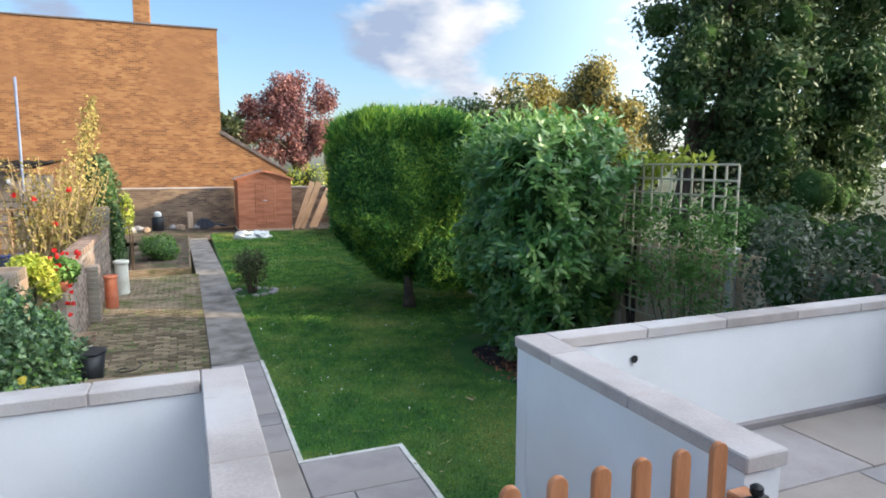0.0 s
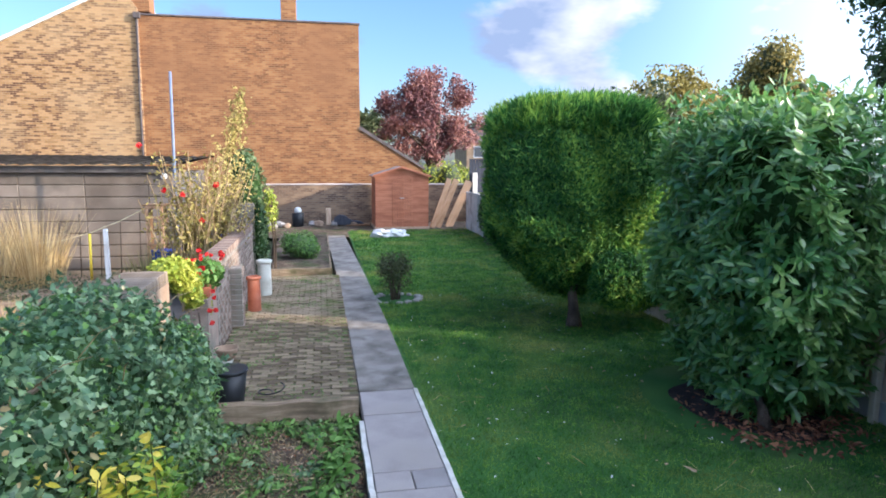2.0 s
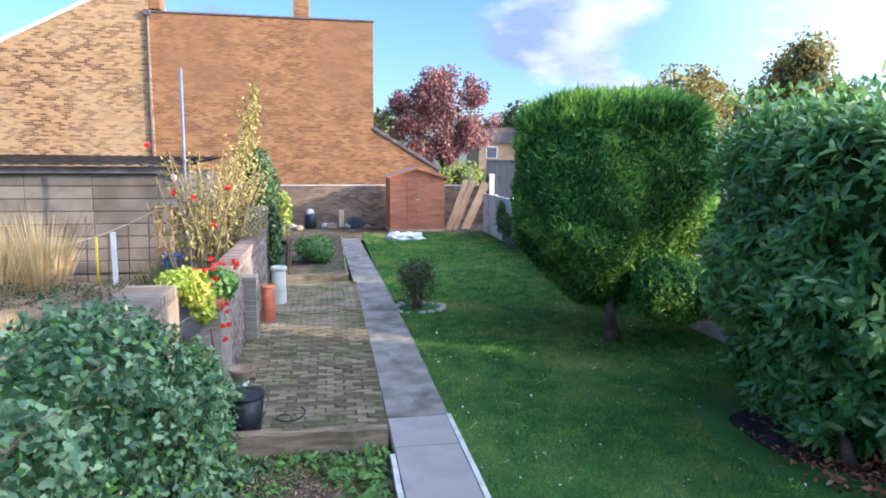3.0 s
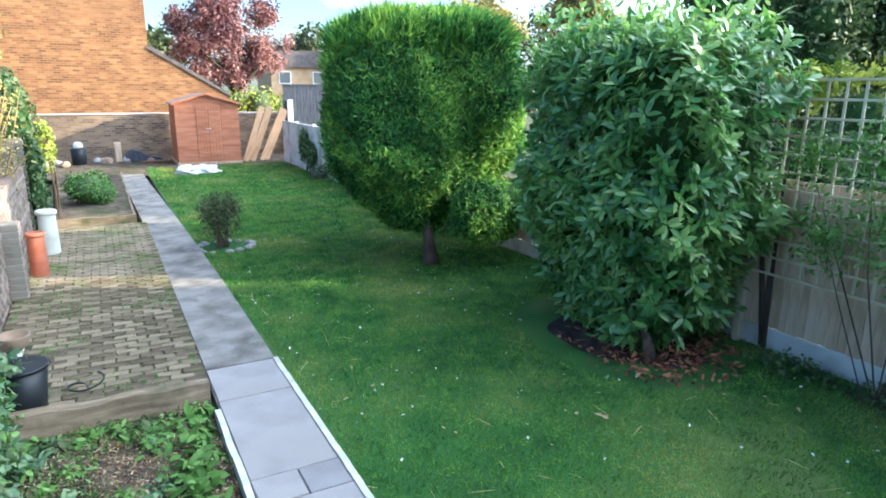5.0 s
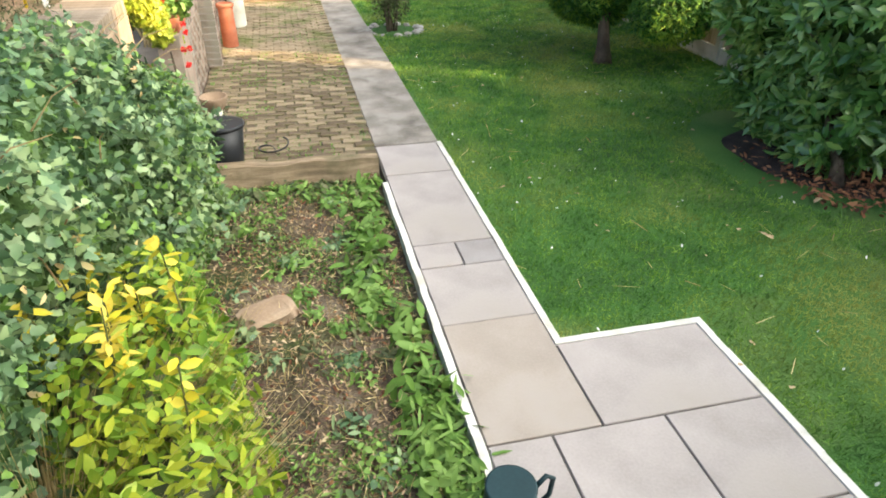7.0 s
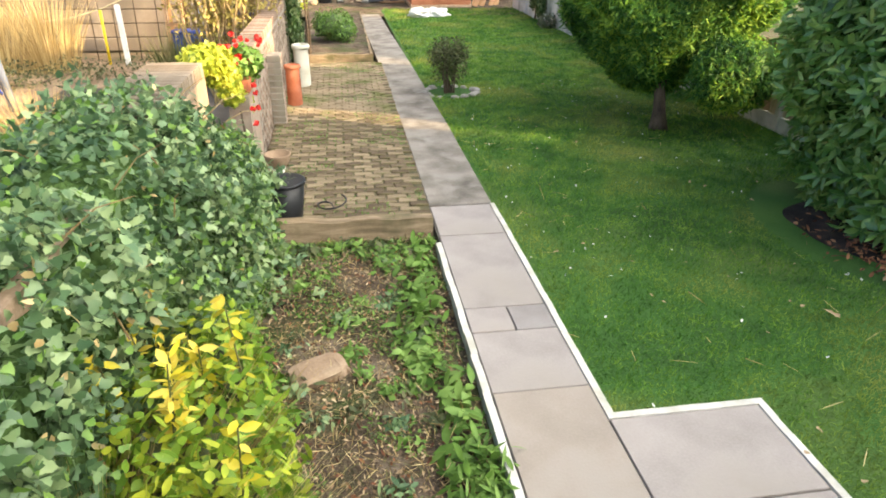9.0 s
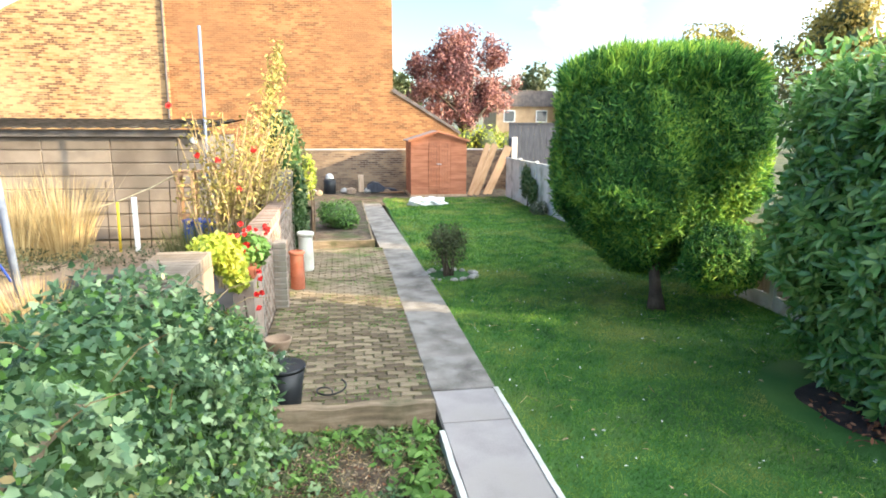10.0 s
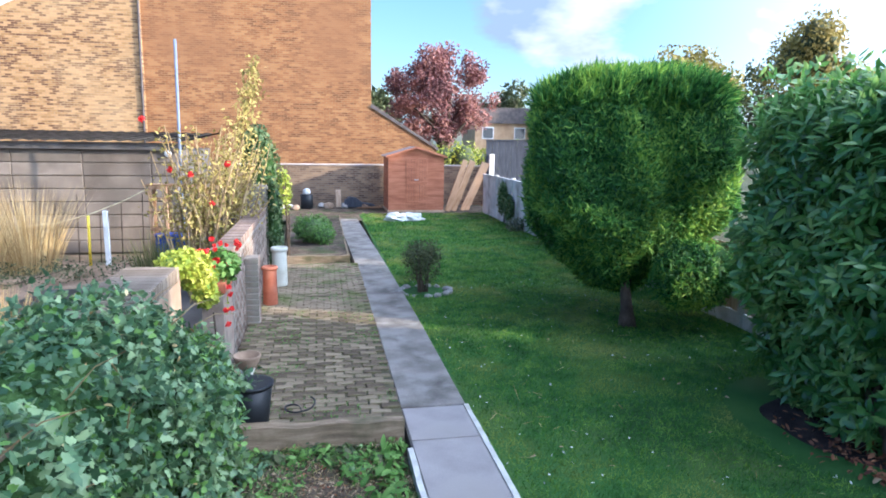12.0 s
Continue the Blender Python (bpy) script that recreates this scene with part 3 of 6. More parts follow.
def rosettes(pts, ups, k, reach, lift, seed, sag=0.25, sky=0.8):
    """Leaf places, faces and tips for k leaves whorled about each shoot end."""
    r = np.random.default_rng(seed)
    n = len(pts)
    ups = unit(np.asarray(ups) + r.normal(0, 0.35, (n, 3)) + np.array((0, 0, 0.25)))
    a = unit(np.cross(ups, r.normal(0, 1, (n, 3))))
    b = np.cross(ups, a)
    P, N, Tp = [], [], []
    for j in range(k):
        w = j * 2.4 + r.uniform(-0.4, 0.4, n)
        rad = a * np.cos(w)[:, None] + b * np.sin(w)[:, None]
        h = j / max(1, k - 1)
        P.append(pts + ups * (reach * (h - 0.6)) + rad * 0.012)
        Tp.append(rad * (1.15 - 0.75 * h) + ups * (lift + 0.75 * h) - np.array((0, 0, sag * (1 - h))))
        N.append(ups * (0.9 - 0.3 * h) - rad * (0.2 + 0.5 * h) + np.array((0, 0, sky)))
    return np.concatenate(P), np.concatenate(N), np.concatenate(Tp)


def shell(blobs, n, seed, depth=0.12, low=-9.0):
    """Points and outward ways on the skin of a union of ellipsoids (cx, cy, cz, rx, ry, rz), with some depth."""
    r = np.random.default_rng(seed)
    blobs = np.array(blobs, float)
    area = (blobs[:, 3] * blobs[:, 4] + blobs[:, 4] * blobs[:, 5] + blobs[:, 3] * blobs[:, 5])
    pick = r.choice(len(blobs), n * 2, p=area / area.sum())
    d = unit(r.normal(0, 1, (n * 2, 3)))
    c, e = blobs[pick, :3], blobs[pick, 3:]
    s = (1 - depth * r.random((n * 2, 1)) ** 1.5 + r.normal(0, 0.025, (n * 2, 1)))
    p = c + d * e * s
    up = unit(d / e)
    lump = np.array([noise.noise(Vector(q * 1.9 + seed)) + 0.7 * noise.noise(Vector(q * 5.0 - seed)) for q in p])[:, None]
    p = p + up * lump * np.minimum(0.10, 0.16 * e.min(1, keepdims=True))
    keep = p[:, 2] > low
    for i, b in enumerate(blobs):
        inside = np.sum(((p - b[:3]) / b[3:]) ** 2, 1) < (1 - depth) ** 2
        keep &= ~(inside & (pick != i))
    p, up = p[keep][:n], up[keep][:n]
    return p, up


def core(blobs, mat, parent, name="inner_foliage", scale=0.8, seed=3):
    """A lumpy heart that stops light in a bush; dark colours paint inner shade."""
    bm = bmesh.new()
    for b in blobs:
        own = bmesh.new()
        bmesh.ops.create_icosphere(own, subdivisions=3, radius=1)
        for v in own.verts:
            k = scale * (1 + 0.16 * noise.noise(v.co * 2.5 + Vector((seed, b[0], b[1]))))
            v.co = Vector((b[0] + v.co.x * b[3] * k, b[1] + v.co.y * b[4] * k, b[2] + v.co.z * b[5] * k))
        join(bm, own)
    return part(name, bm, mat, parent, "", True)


def boxy_points(x0, x1, y0, y1, z0, z1, n, seed, power=4.0, taper=None):
    """Skin points of a clipped hedge: a box with rounded corners, narrowed by taper(z in 0..1)."""
    r = np.random.default_rng(seed)
    d = unit(r.normal(0, 1, (n, 3)))
    k = (np.sum(np.abs(d) ** power, 1) ** (-1 / power))[:, None]
    s = d * k
    up = unit(np.sign(s) * np.abs(s) ** (power - 1))
    s = s * (1 - 0.10 * r.random((n, 1)) ** 1.6)
    bump = np.array([noise.noise(Vector(q * 2.2 + seed)) + 0.6 * noise.noise(Vector(q * 6.0 + seed)) for q in s])[:, None]
    s = s * (1 + 0.045 * bump)
    t = (s[:, 2] + 1) / 2
    w = np.ones(n) if taper is None else taper(t)
    p = np.stack([(x0 + x1) / 2 + s[:, 0] * (x1 - x0) / 2 * w, (y0 + y1) / 2 + s[:, 1] * (y1 - y0) / 2 * w, z0 + t * (z1 - z0)], 1)
    return p, up


# ---------------- ground, lawn, paths ----------------
def soil_z(x, y):
    p = Vector((x, y, 0))
    return -0.09 + 0.035 * noise.noise(p * 2.3) + 0.02 * noise.noise(p * 7)


ground = raw("ground", *(lambda a: (a[0] + [], a[1]))(grid(-600, 600, -300, 900, 60, lambda x, y: -0.16)), "far_ground")
tagged(ground, "brownish green rough ground reaching to the horizon", "ground", kind="structure")

vs, fs = grid(-0.05, 4.42, -2.45, 19.3, 0.2, lambda x, y: -0.035 + 0.012 * noise.noise(Vector((x, y, 0)) * 0.9))
lawn = tagged(raw("lawn", vs, fs, "lawn", smooth=True), "mown green lawn with paler worn patches", "lawn", kind="structure")
rg = np.random.default_rng(11)


def scatter_lawn(n, y0, y1, x0=0.06, x1=4.4):
    return np.stack([rg.uniform(x0, x1, n), rg.uniform(y0, y1, n)], 1)


def keep_off(p):
    mul = ((p[:, 0] - 3.35) / 0.95) ** 2 + ((p[:, 1] - 1.75) / 1.3) ** 2 < 1
    pave = (p[:, 0] < 0.97) & (p[:, 1] < -0.24)
    ring = ((p[:, 0] - 0.38) / 0.42) ** 2 + ((p[:, 1] - 7.55) / 0.38) ** 2 < 1
    return p[~(mul | pave | ring)]


for name, n, y0, y1, ln_, wd in (("grass", 90000, -2.4, 4.5, 0.045, 0.006), ("grass", 60000, 4.5, 10.5, 0.045, 0.009), ("grass", 32000, 10.5, 19.2, 0.05, 0.016)):
    p2 = keep_off(scatter_lawn(n, y0, y1, 0.06 if y0 < 0 else 0.0))
    p3 = np.concatenate([p2, np.full((len(p2), 1), -0.03)], 1)
    g = leaves(name, p3, np.tile((0, -0.5, 0.4), (len(p3), 1)), ln_, wd, "blade", None, "", "diamond", 0.1, -0.75, 0.8, 5 + n % 7)
    tagged(g, "short green mown grass blades of the lawn", "grass", kind="stuff")

# slab path, laid in a bed of dark joint mortar
bm = box(-0.61, 0.02, -2.46, 2.79, -0.12, -0.012)
box(0.02, 0.93, -2.46, -0.29, -0.12, -0.012, 0, bm)
box(-0.57, 0.81, -3.2, -2.462, -0.12, -0.012, 0, bm)
paving = tagged(part("pavement", bm, "joint"), "pale sandstone slab path with dark joints", "paving", kind="structure")
rs = random.Random(4)


def slab(x0, x1, y0, y1, mat="slab"):
    g = 0.006
    bm = box(x0 + g - (x0 + x1) / 2, x1 - g - (x0 + x1) / 2, y0 + g - (y0 + y1) / 2, y1 - g - (y0 + y1) / 2, -0.02, 0.0, 0.004)
    me = bpy.data.meshes.new("slab")
    bm.to_mesh(me)
    bm.free()
    me.materials.append(M[mat])
    o = new("slab", me)
    o.location = ((x0 + x1) / 2, (y0 + y1) / 2, rs.uniform(-0.001, 0.002))
    o.rotation_euler = (rs.uniform(-0.002, 0.002), rs.uniform(-0.002, 0.002), 0)
    o.parent = paving


for a in ((-0.6, 0.0, 2.12, 2.78, "slab"), (-0.6, 0.0, 0.92, 2.12, "slab"), (-0.6, -0.29, 0.62, 0.92, "slab"), (-0.29, 0.0, 0.62, 0.92, "slab_grey"),
          (-0.6, 0.0, 0.0, 0.62, "slab"), (-0.6, 0.0, -0.92, 0.0, "slab_warm"), (0.0, 0.9, -0.92, -0.3, "slab"),
          (-0.6, -0.27, -1.82, -0.92, "slab"), (-0.27, 0.33, -1.82, -0.92, "slab"), (0.33, 0.9, -1.52, -0.92, "slab"), (0.33, 0.61, -2.44, -1.52, "slab"), (0.61, 0.9, -1.98, -1.52, "slab"), (0.61, 0.9, -2.44, -1.98, "slab"),
          (-0.6, 0.33, -2.44, -1.82, "slab"), (-0.57, 0.1, -3.07, -2.44, "slab"), (0.1, 0.81, -3.07, -2.44, "slab_warm")):
    slab(*a)
# white haunching strips beside the slabs
for x0, x1, y0, y1 in ((0.0, 0.045, -0.3, 2.78), (0.045, 0.945, -0.3, -0.255), (0.9, 0.945, -2.44, -0.3), (-0.65, -0.605, -2.44, 1.98)):
    vs, fs = [], []
    bm = bmesh.new()
    n = max(2, int(max(x1 - x0, y1 - y0) / 0.12))
    for i in range(n):
        u0, u1 = i / n, (i + 1) / n
        j = 0.006 * noise.noise(Vector((x0 * 9 + i * 0.6, y0, 1)))
        if y1 - y0 > x1 - x0:
            box(x0 + j, x1 + j, y0 + (y1 - y0) * u0, y0 + (y1 - y0) * u1, -0.12, 0.006 + j * 0.4, 0, bm)
        else:
            box(x0 + (x1 - x0) * u0, x0 + (x1 - x0) * u1, y0 + j, y1 + j, -0.12, 0.006 + j * 0.4, 0, bm)
    tagged(part("edging", bm, "edging"), "narrow white mortar edging strip beside the slabs", "edging", kind="structure")

# old concrete path
bm = bmesh.new()
for y0, y1 in ((2.80, 5.6), (5.615, 9.9), (9.915, 13.5), (13.515, 17.6)):
    m8 = box(-0.6, 0.02, y0, y1, -0.12, 0.004, 0.008)
    for v in m8.verts:
        v.co.x += -0.02 * max(0.0, v.co.y - 7.0)
    join(bm, m8)
tagged(part("path", bm, "concrete"), "worn grey concrete garden path with pale patches", "path", kind="structure")

# bed between path and wall
vs, fs = grid(-2.5, -0.63, -2.46, 2.32, 0.06, soil_z)
tagged(raw("flower_bed", vs, fs, "soil", smooth=True), "weedy brown soil bed with dry litter", "flower bed", kind="structure")
vs, fs = grid(2.35, 4.4, 0.4, 3.1, 0.06, lambda x, y: -0.075 + 0.075 * max(0.0, min(1.0, 1.5 - 1.5 * math.sqrt(((x - 3.4) / 0.98) ** 2 + ((y - 1.75) / 1.32) ** 2) + 0.1 * noise.noise(Vector((x, y, 0)) * 3))))
tagged(raw("mulch_bed", vs, fs, "mulch", smooth=True), "dark mulch bed under the laurel", "flower bed", kind="structure")

# ---------------- block-paved yard ----------------
yard = box(-2.28, -0.615, 2.42, 9.9, -0.12, 0.028)
yard = tagged(part("pavement", yard, "moss_joint"), "mossy block-paved yard beside the concrete path", "paving", kind="structure")

# ---------------- terrace, white parapets, steps ----------------
WT, FL = 1.565, 0.88     # top of the render, terrace floor
LX, RX = -0.582, 0.845   # faces of the stair gap
bm = box(-6.0, LX - 0.014, -6.2, -2.60, -0.15, FL)
box(RX + 0.014, 6.99, -6.2, -2.60, -0.15, FL, 0, bm)
box(LX - 0.014, RX + 0.014, -6.195, -4.16, -0.15, FL - 0.002, 0, bm)
terrace = tagged(part("terrace", bm, "joint"), "raised terrace paved with pale sandstone behind white parapets", "terrace", kind="structure")
rs = random.Random(6)
for j, (y0, y1) in enumerate(((-3.35, -2.73), (-4.18, -3.35), (-4.80, -4.18), (-5.60, -4.80), (-6.19, -5.60))):
    x = -5.98 + 0.25 * (j % 3)
    while x < 6.9:
        x1 = min(x + rs.choice((0.6, 0.9, 0.75)), 6.95)
        if y0 > -4.2:      # keep clear of the stair gap and its walls
            if x < LX - 0.2 < x1:
                x1 = LX - 0.2
            if LX - 0.21 < x < RX + 0.2:
                x, x1 = RX + 0.2, RX + 0.95
        if x1 - x > 0.1:
            o = part("slab", box(x + 0.005, x1 - 0.005, y0 + 0.005, y1 - 0.005, FL - 0.01, FL + 0.014 + rs.uniform(0, 0.003), 0.004), rs.choice(("slab", "slab", "slab_warm", "slab_grey")))
            o.parent = terrace
        x = x1
bm = bmesh.new()
for i in range(4):
    box(LX, RX, -4.16 + 0.27 * i, -4.16 + 0.27 * (i + 1), -0.1, FL - 0.176 * (i + 1), 0.01, bm)
tagged(part("steps", bm, "slab"), "sandstone steps from the terrace down to the path", "steps", kind="structure")
T = 0.16


def parapet(name, x0, x1, y0, y1, label):
    bm = box(x0, x1, y0, y1, -0.12, WT)
    return tagged(part(name, bm, "render"), label, "wall", kind="structure")


parapet("wall_parapet_left_front", -4.6, LX - 0.01, -2.665, -2.546, "white rendered parapet wall with stone coping")
parapet("wall_parapet_left_side", LX - 0.17, LX - 0.01, -4.10, -2.668, "white rendered parapet wall beside the steps")
parapet("wall_parapet_right_front", RX + 0.01, 7.0, -2.68, -2.572, "white rendered parapet wall with stone coping")
parapet("wall_parapet_right_side", RX + 0.01, RX + 0.17, -4.10, -2.683, "white rendered parapet wall beside the steps")


def coping(x0, x1, y0, y1, z=WT):
    bm = box(x0 + 0.0015, x1 - 0.0015, y0 + 0.0015, y1 - 0.0015, z + 0.001, z + 0.062, 0.006)
    o = part("coping_stone", bm, "coping")
    tagged(o, "grey-pink sandstone coping slab on the white parapet", "coping", "coping stones of the parapets", "structure")


xs = [LX + 0.0, LX - 0.62, -1.8, -2.4, -3.0, -3.6, -4.2, -4.62]
coping(LX - 0.185, LX + 0.005, -4.12, -3.52)
coping(LX - 0.185, LX + 0.005, -3.52, -2.92)
coping(LX - 0.185, LX + 0.005, -2.92, -2.532)
for a, b in zip([LX - 0.185] + xs[1:], xs[1:]):
    coping(b, a, -2.682, -2.532)
for a, b in ((-4.12, -3.52), (-3.52, -2.92), (-2.92, -2.558)):
    coping(RX - 0.005, RX + 0.185, a, b)
for i in range(10):
    coping(RX + 0.185 + 0.6 * i, RX + 0.785 + 0.6 * i, -2.70, -2.558)
# drain spout hole in the right wall
o = part("drain_hole", lathe([(0.010, 0), (0.021, 0.004), (0.024, 0.010), (0.014, 0.012)], (0, 0, 0), 12), "black")
o.matrix_world = pose(1.55, -2.682, 1.45, 90, 0, 0)
tagged(o, "dark round drain hole in the white wall", "drain hole", kind="structure")

# strip of grey skirting at the foot of the right wall, inside
tagged(part("trim", box(RX + 0.18, 6.9, -2.725, -2.682, FL, FL + 0.05), "slab_grey"), "grey strip at the foot of the wall", "trim", kind="structure")

# ---------------- behind the terrace: the low white back of the house ----------------
tagged(part("wall_house_back", box(-9, 9, -9.5, -6.8, -0.15, 3.3), "render"), "white rendered back of the single-storey house", "house", kind="structure")
# unseen blocks added towards the sun, their heights set to shade the garden
bm = box(14, 16, -13.5, -6.0, -0.15, 8.2)
box(14, 14.15, -6.0, -1.25, -0.15, 6.7, 0, bm)
box(14, 14.15, -1.25, -0.62, -0.15, 4.6, 0, bm)
# sloped overhang cut to shade the conifer's upper left and light its lower right
join(bm, prism([(-0.62, -0.15), (-0.55, -0.15), (-0.55, 4.5), (-0.48, 5.0), (-0.28, 5.5), (0.1, 5.95), (0.65, 6.4), (1.75, 7.15), (-0.62, 7.15)], 14, 14.12, "x"))
box(14, 14.15, -0.55, 1.75, -0.15, 4.12, 0, bm)
tagged(part("backdrop_house_row", bm, "house_b"), "unseen brick blocks added to shape the sunlight on the garden", "house", kind="structure")


# ---------------- brick house at the end of the gardens ----------------
HY = 23.4
house = thing("house", (-5, HY, 0), "orange-brown brick house with blank side wall and chimneys", "house")
part("wall", prism([(-7.78, -0.15), (0.72, -0.15), (0.72, 8.06), (-7.78, 8.06)], HY, HY + 7), "house_b", house, "weathered orange brick wall")
part("wall", prism([(0.722, -0.15), (3.4, -0.15), (3.4, 2.2), (0.722, 3.82)], HY, HY + 6), "house_b", house, "sloping brick lean-to wall")
part("wall", prism([(-20, -0.15), (-7.783, -0.15), (-7.783, 8.3), (-8.35, 9.1), (-13.0, 6.75), (-20, 3.1)], HY - 0.12, HY + 7), "house_a", house, "yellow stock brick gable wall")
part("coping", box(-7.78, 0.76, HY - 0.05, HY + 0.3, 8.062, 8.13, 0.01), "slate", house, "dark coping along the wall top")
part("roof", prism([(0.66, 3.83), (3.5, 2.12), (3.5, 2.22), (0.74, 3.95)], HY - 0.06, HY + 6), "slate", house, "tiled lean-to roof edge")
part("verge", prism([(-8.3, 9.1), (-8.3, 9.22), (-20.3, 3.05), (-20.3, 2.9)], HY - 0.2, HY + 7), "whitepaint", house, "pale gable verge board")
for x0, x1, z0, z1 in ((-8.75, -7.35, 8.2, 10.3), (-2.4, -1.8, 8.0, 10.2)):
    ch = part("chimney", box(x0, x1, HY + 0.02, HY + 0.8, z0, z1 - 0.3, 0.01), "house_b", house, "brick chimney stack")
    part("chimney_cap", box(x0 - 0.06, x1 + 0.06, HY - 0.04, HY + 0.86, z1 - 0.3, z1, 0.01), "house_b", ch)
part("drainpipe", tube([(-7.85, HY - 0.19, 1.0), (-7.83, HY - 0.19, 5.0), (-7.79, HY - 0.19, 7.9)], 0.045, 8), "slate", house, "dark iron downpipe")
part("hopper", box(-7.9, -7.66, HY - 0.3, HY - 0.13, 7.9, 8.12, 0.01), "slate", house)

# boundary wall at the end of the garden
tagged(part("wall_garden_end", box(-6.5, 5.4, 22.2, 22.42, -0.15, 1.52), "back_wall"), "low brown brick wall at the garden's end", "wall", kind="structure")
tagged(part("trim", box(-6.5, 5.4, 22.17, 22.45, 1.523, 1.58, 0.01), "coping"), "stone capping on the end wall", "coping", kind="structure")
vs, fs = grid(-4.5, 5.0, 17.4, 22.2, 0.25, lambda x, y: -0.03 + 0.03 * noise.noise(Vector((x, y, 2)) * 1.3))
tagged(raw("bare_ground", vs, fs, "soil", smooth=True), "bare brown earth before the end wall", "ground", kind="structure")


# ---------------- planting ----------------
def trunk_and_limbs(parent, base, top, r0, limbs, seed, name="trunk", mat="bark"):
    r = random.Random(seed)
    b, t = Vector(base), Vector(top)
    pts = [b.lerp(t, i / 5) + Vector((r.uniform(-1, 1), r.uniform(-1, 1), 0)) * (0.04 * (t - b).length * (i > 0)) for i in range(6)]
    o = part(name, tube(pts, [r0 * (1.35 if i == 0 else 1 - 0.13 * i) for i in range(6)], 9), mat, parent, "", True)
    for to in limbs:
        s = pts[r.choice((2, 3, 4))]
        to = Vector(to)
        mid = s.lerp(to, 0.5) + Vector((r.uniform(-1, 1), r.uniform(-1, 1), r.uniform(-0.3, 1))) * 0.12 * (to - s).length
        part("limb", tube([s, mid, to], [r0 * 0.5, r0 * 0.33, r0 * 0.1], 6), mat, parent, "", True)
    return o


def ruffle(p, u, big, f1, small, f2):
    """Lifts and sinks the skin of a bush in tufts of two sizes."""
    k = np.array([big * noise.noise(Vector(q * f1)) + small * noise.noise(Vector(q * f2 + 9.0)) for q in p])
    return p + u * (k[:, None] * 1.6)


# clipped conifer
conifer = thing("conifer_bush", (2.87, 5.15, 0), "large clipped dark green conifer with feathery top on a short trunk", "bush")
trunk_and_limbs(conifer, (2.87, 5.12, -0.05), (2.9, 5.5, 1.2), 0.10, [(2.2, 5.4, 1.5), (3.6, 5.6, 1.5), (2.8, 5.2, 1.7), (3.1, 6.2, 1.6)], 5)
tap = lambda t: np.interp(0.34 + 3.0 * t, (0.34, 0.94, 1.56, 3.4), (0.30, 0.74, 1.0, 1.0))
CC = np.array((3.08, 5.85))


def turned(p, u):
    """Turns the conifer's skin with its height: low part sunward, upper front into shade."""
    a = np.radians(np.interp(p[:, 2], (0.4, 1.3, 2.1, 3.2), (24.0, 12.0, -12.0, -32.0)))
    c, s = np.cos(a), np.sin(a)
    for v, o in ((p, CC), (u, np.zeros(2))):
        dx, dy = v[:, 0] - o[0], v[:, 1] - o[1]
        v[:, 0], v[:, 1] = o[0] + dx * c - dy * s, o[1] + dx * s + dy * c
    return p, u


p, u = turned(*boxy_points(1.70, 4.46, 4.70, 7.0, 0.34, 3.36, 90000, 21, 4.4, tap))
p = ruffle(p, u, 0.075, 2.2, 0.035, 7.0)
topmost = (u[:, 2] > 0.45)
tp, tu = p[topmost].copy(), u[topmost].copy()
u[:, 2] += 0.25
leaves("crown", p, u, 0.10, 0.024, "conifer", conifer, "", "needle", 0.1, -0.45, 0.5, 31)
tu[:, 2] *= 0.15
tu = tu * 0.6 + np.array((0.25, -0.55, 0.0))
leaves("top_shoot", tp, tu, 0.23, 0.024, "conifer", conifer, "fresh bright upright shoots", "needle", 0.1, -0.9, 0.6, 32)
r = np.random.default_rng(8)
sk_b = [(3.25, 4.45, 0.82, 0.45, 0.28, 0.45), (3.75, 4.75, 0.75, 0.45, 0.35, 0.45)]
p, u = shell(sk_b, 8000, 33, 0.3)
leaves("skirt", p, u, 0.085, 0.022, "conifer", conifer, "", "needle", 0.1, 0.2, 0.6, 34)
# solid skirt core and crown hull, coloured dark as the conifer's inner shade
core(sk_b, "leaf_shade", conifer, "inner_foliage", 0.7)
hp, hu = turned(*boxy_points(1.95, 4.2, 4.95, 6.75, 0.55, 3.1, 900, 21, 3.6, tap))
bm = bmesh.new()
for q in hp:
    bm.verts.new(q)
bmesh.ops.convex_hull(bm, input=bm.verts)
part("inner_foliage", bm, "leaf_shade", conifer)

# laurel
laurel = thing("laurel_bush", (3.2, 1.2, 0), "big glossy dark green laurel bush over a mulch bed", "bush")
trunk_and_limbs(laurel, (3.18, 1.15, -0.06), (3.4, 1.9, 1.0), 0.055, [(2.8, 1.6, 1.2), (3.9, 1.5, 1.4), (3.3, 2.6, 1.5), (3.5, 1.5, 2.2)], 6)
trunk_and_limbs(laurel, (3.45, 1.7, -0.06), (3.6, 2.2, 1.3), 0.045, [(4.0, 2.2, 2.0), (3.0, 2.2, 2.0)], 7, "stem")
ltap = lambda t: (0.66 + 0.36 * np.clip(t * 2.2, 0, 1) ** 0.8) * (1 + 0.07 * np.sin(t * 17.0))
LP, LU = boxy_points(2.84, 4.40, 0.76, 3.32, -0.06, 3.0, 1750, 41, 5.0, ltap)
LP = ruffle(LP, LU, 0.13, 1.5, 0.10, 3.6)
LP[:, 0] += 0.22 * np.clip((LP[:, 1] - 1.6) / 1.8, 0, 1) * np.clip((3.8 - LP[:, 0]) / 0.8, 0, 1)
r = np.random.default_rng(5)
near = (LP[:, 1] < 1.9) & (LU[:, 1] < 0.1) & (LP[:, 2] < 2.4)
pick = np.flatnonzero(near)
r.shuffle(pick)
pick = pick[:290]
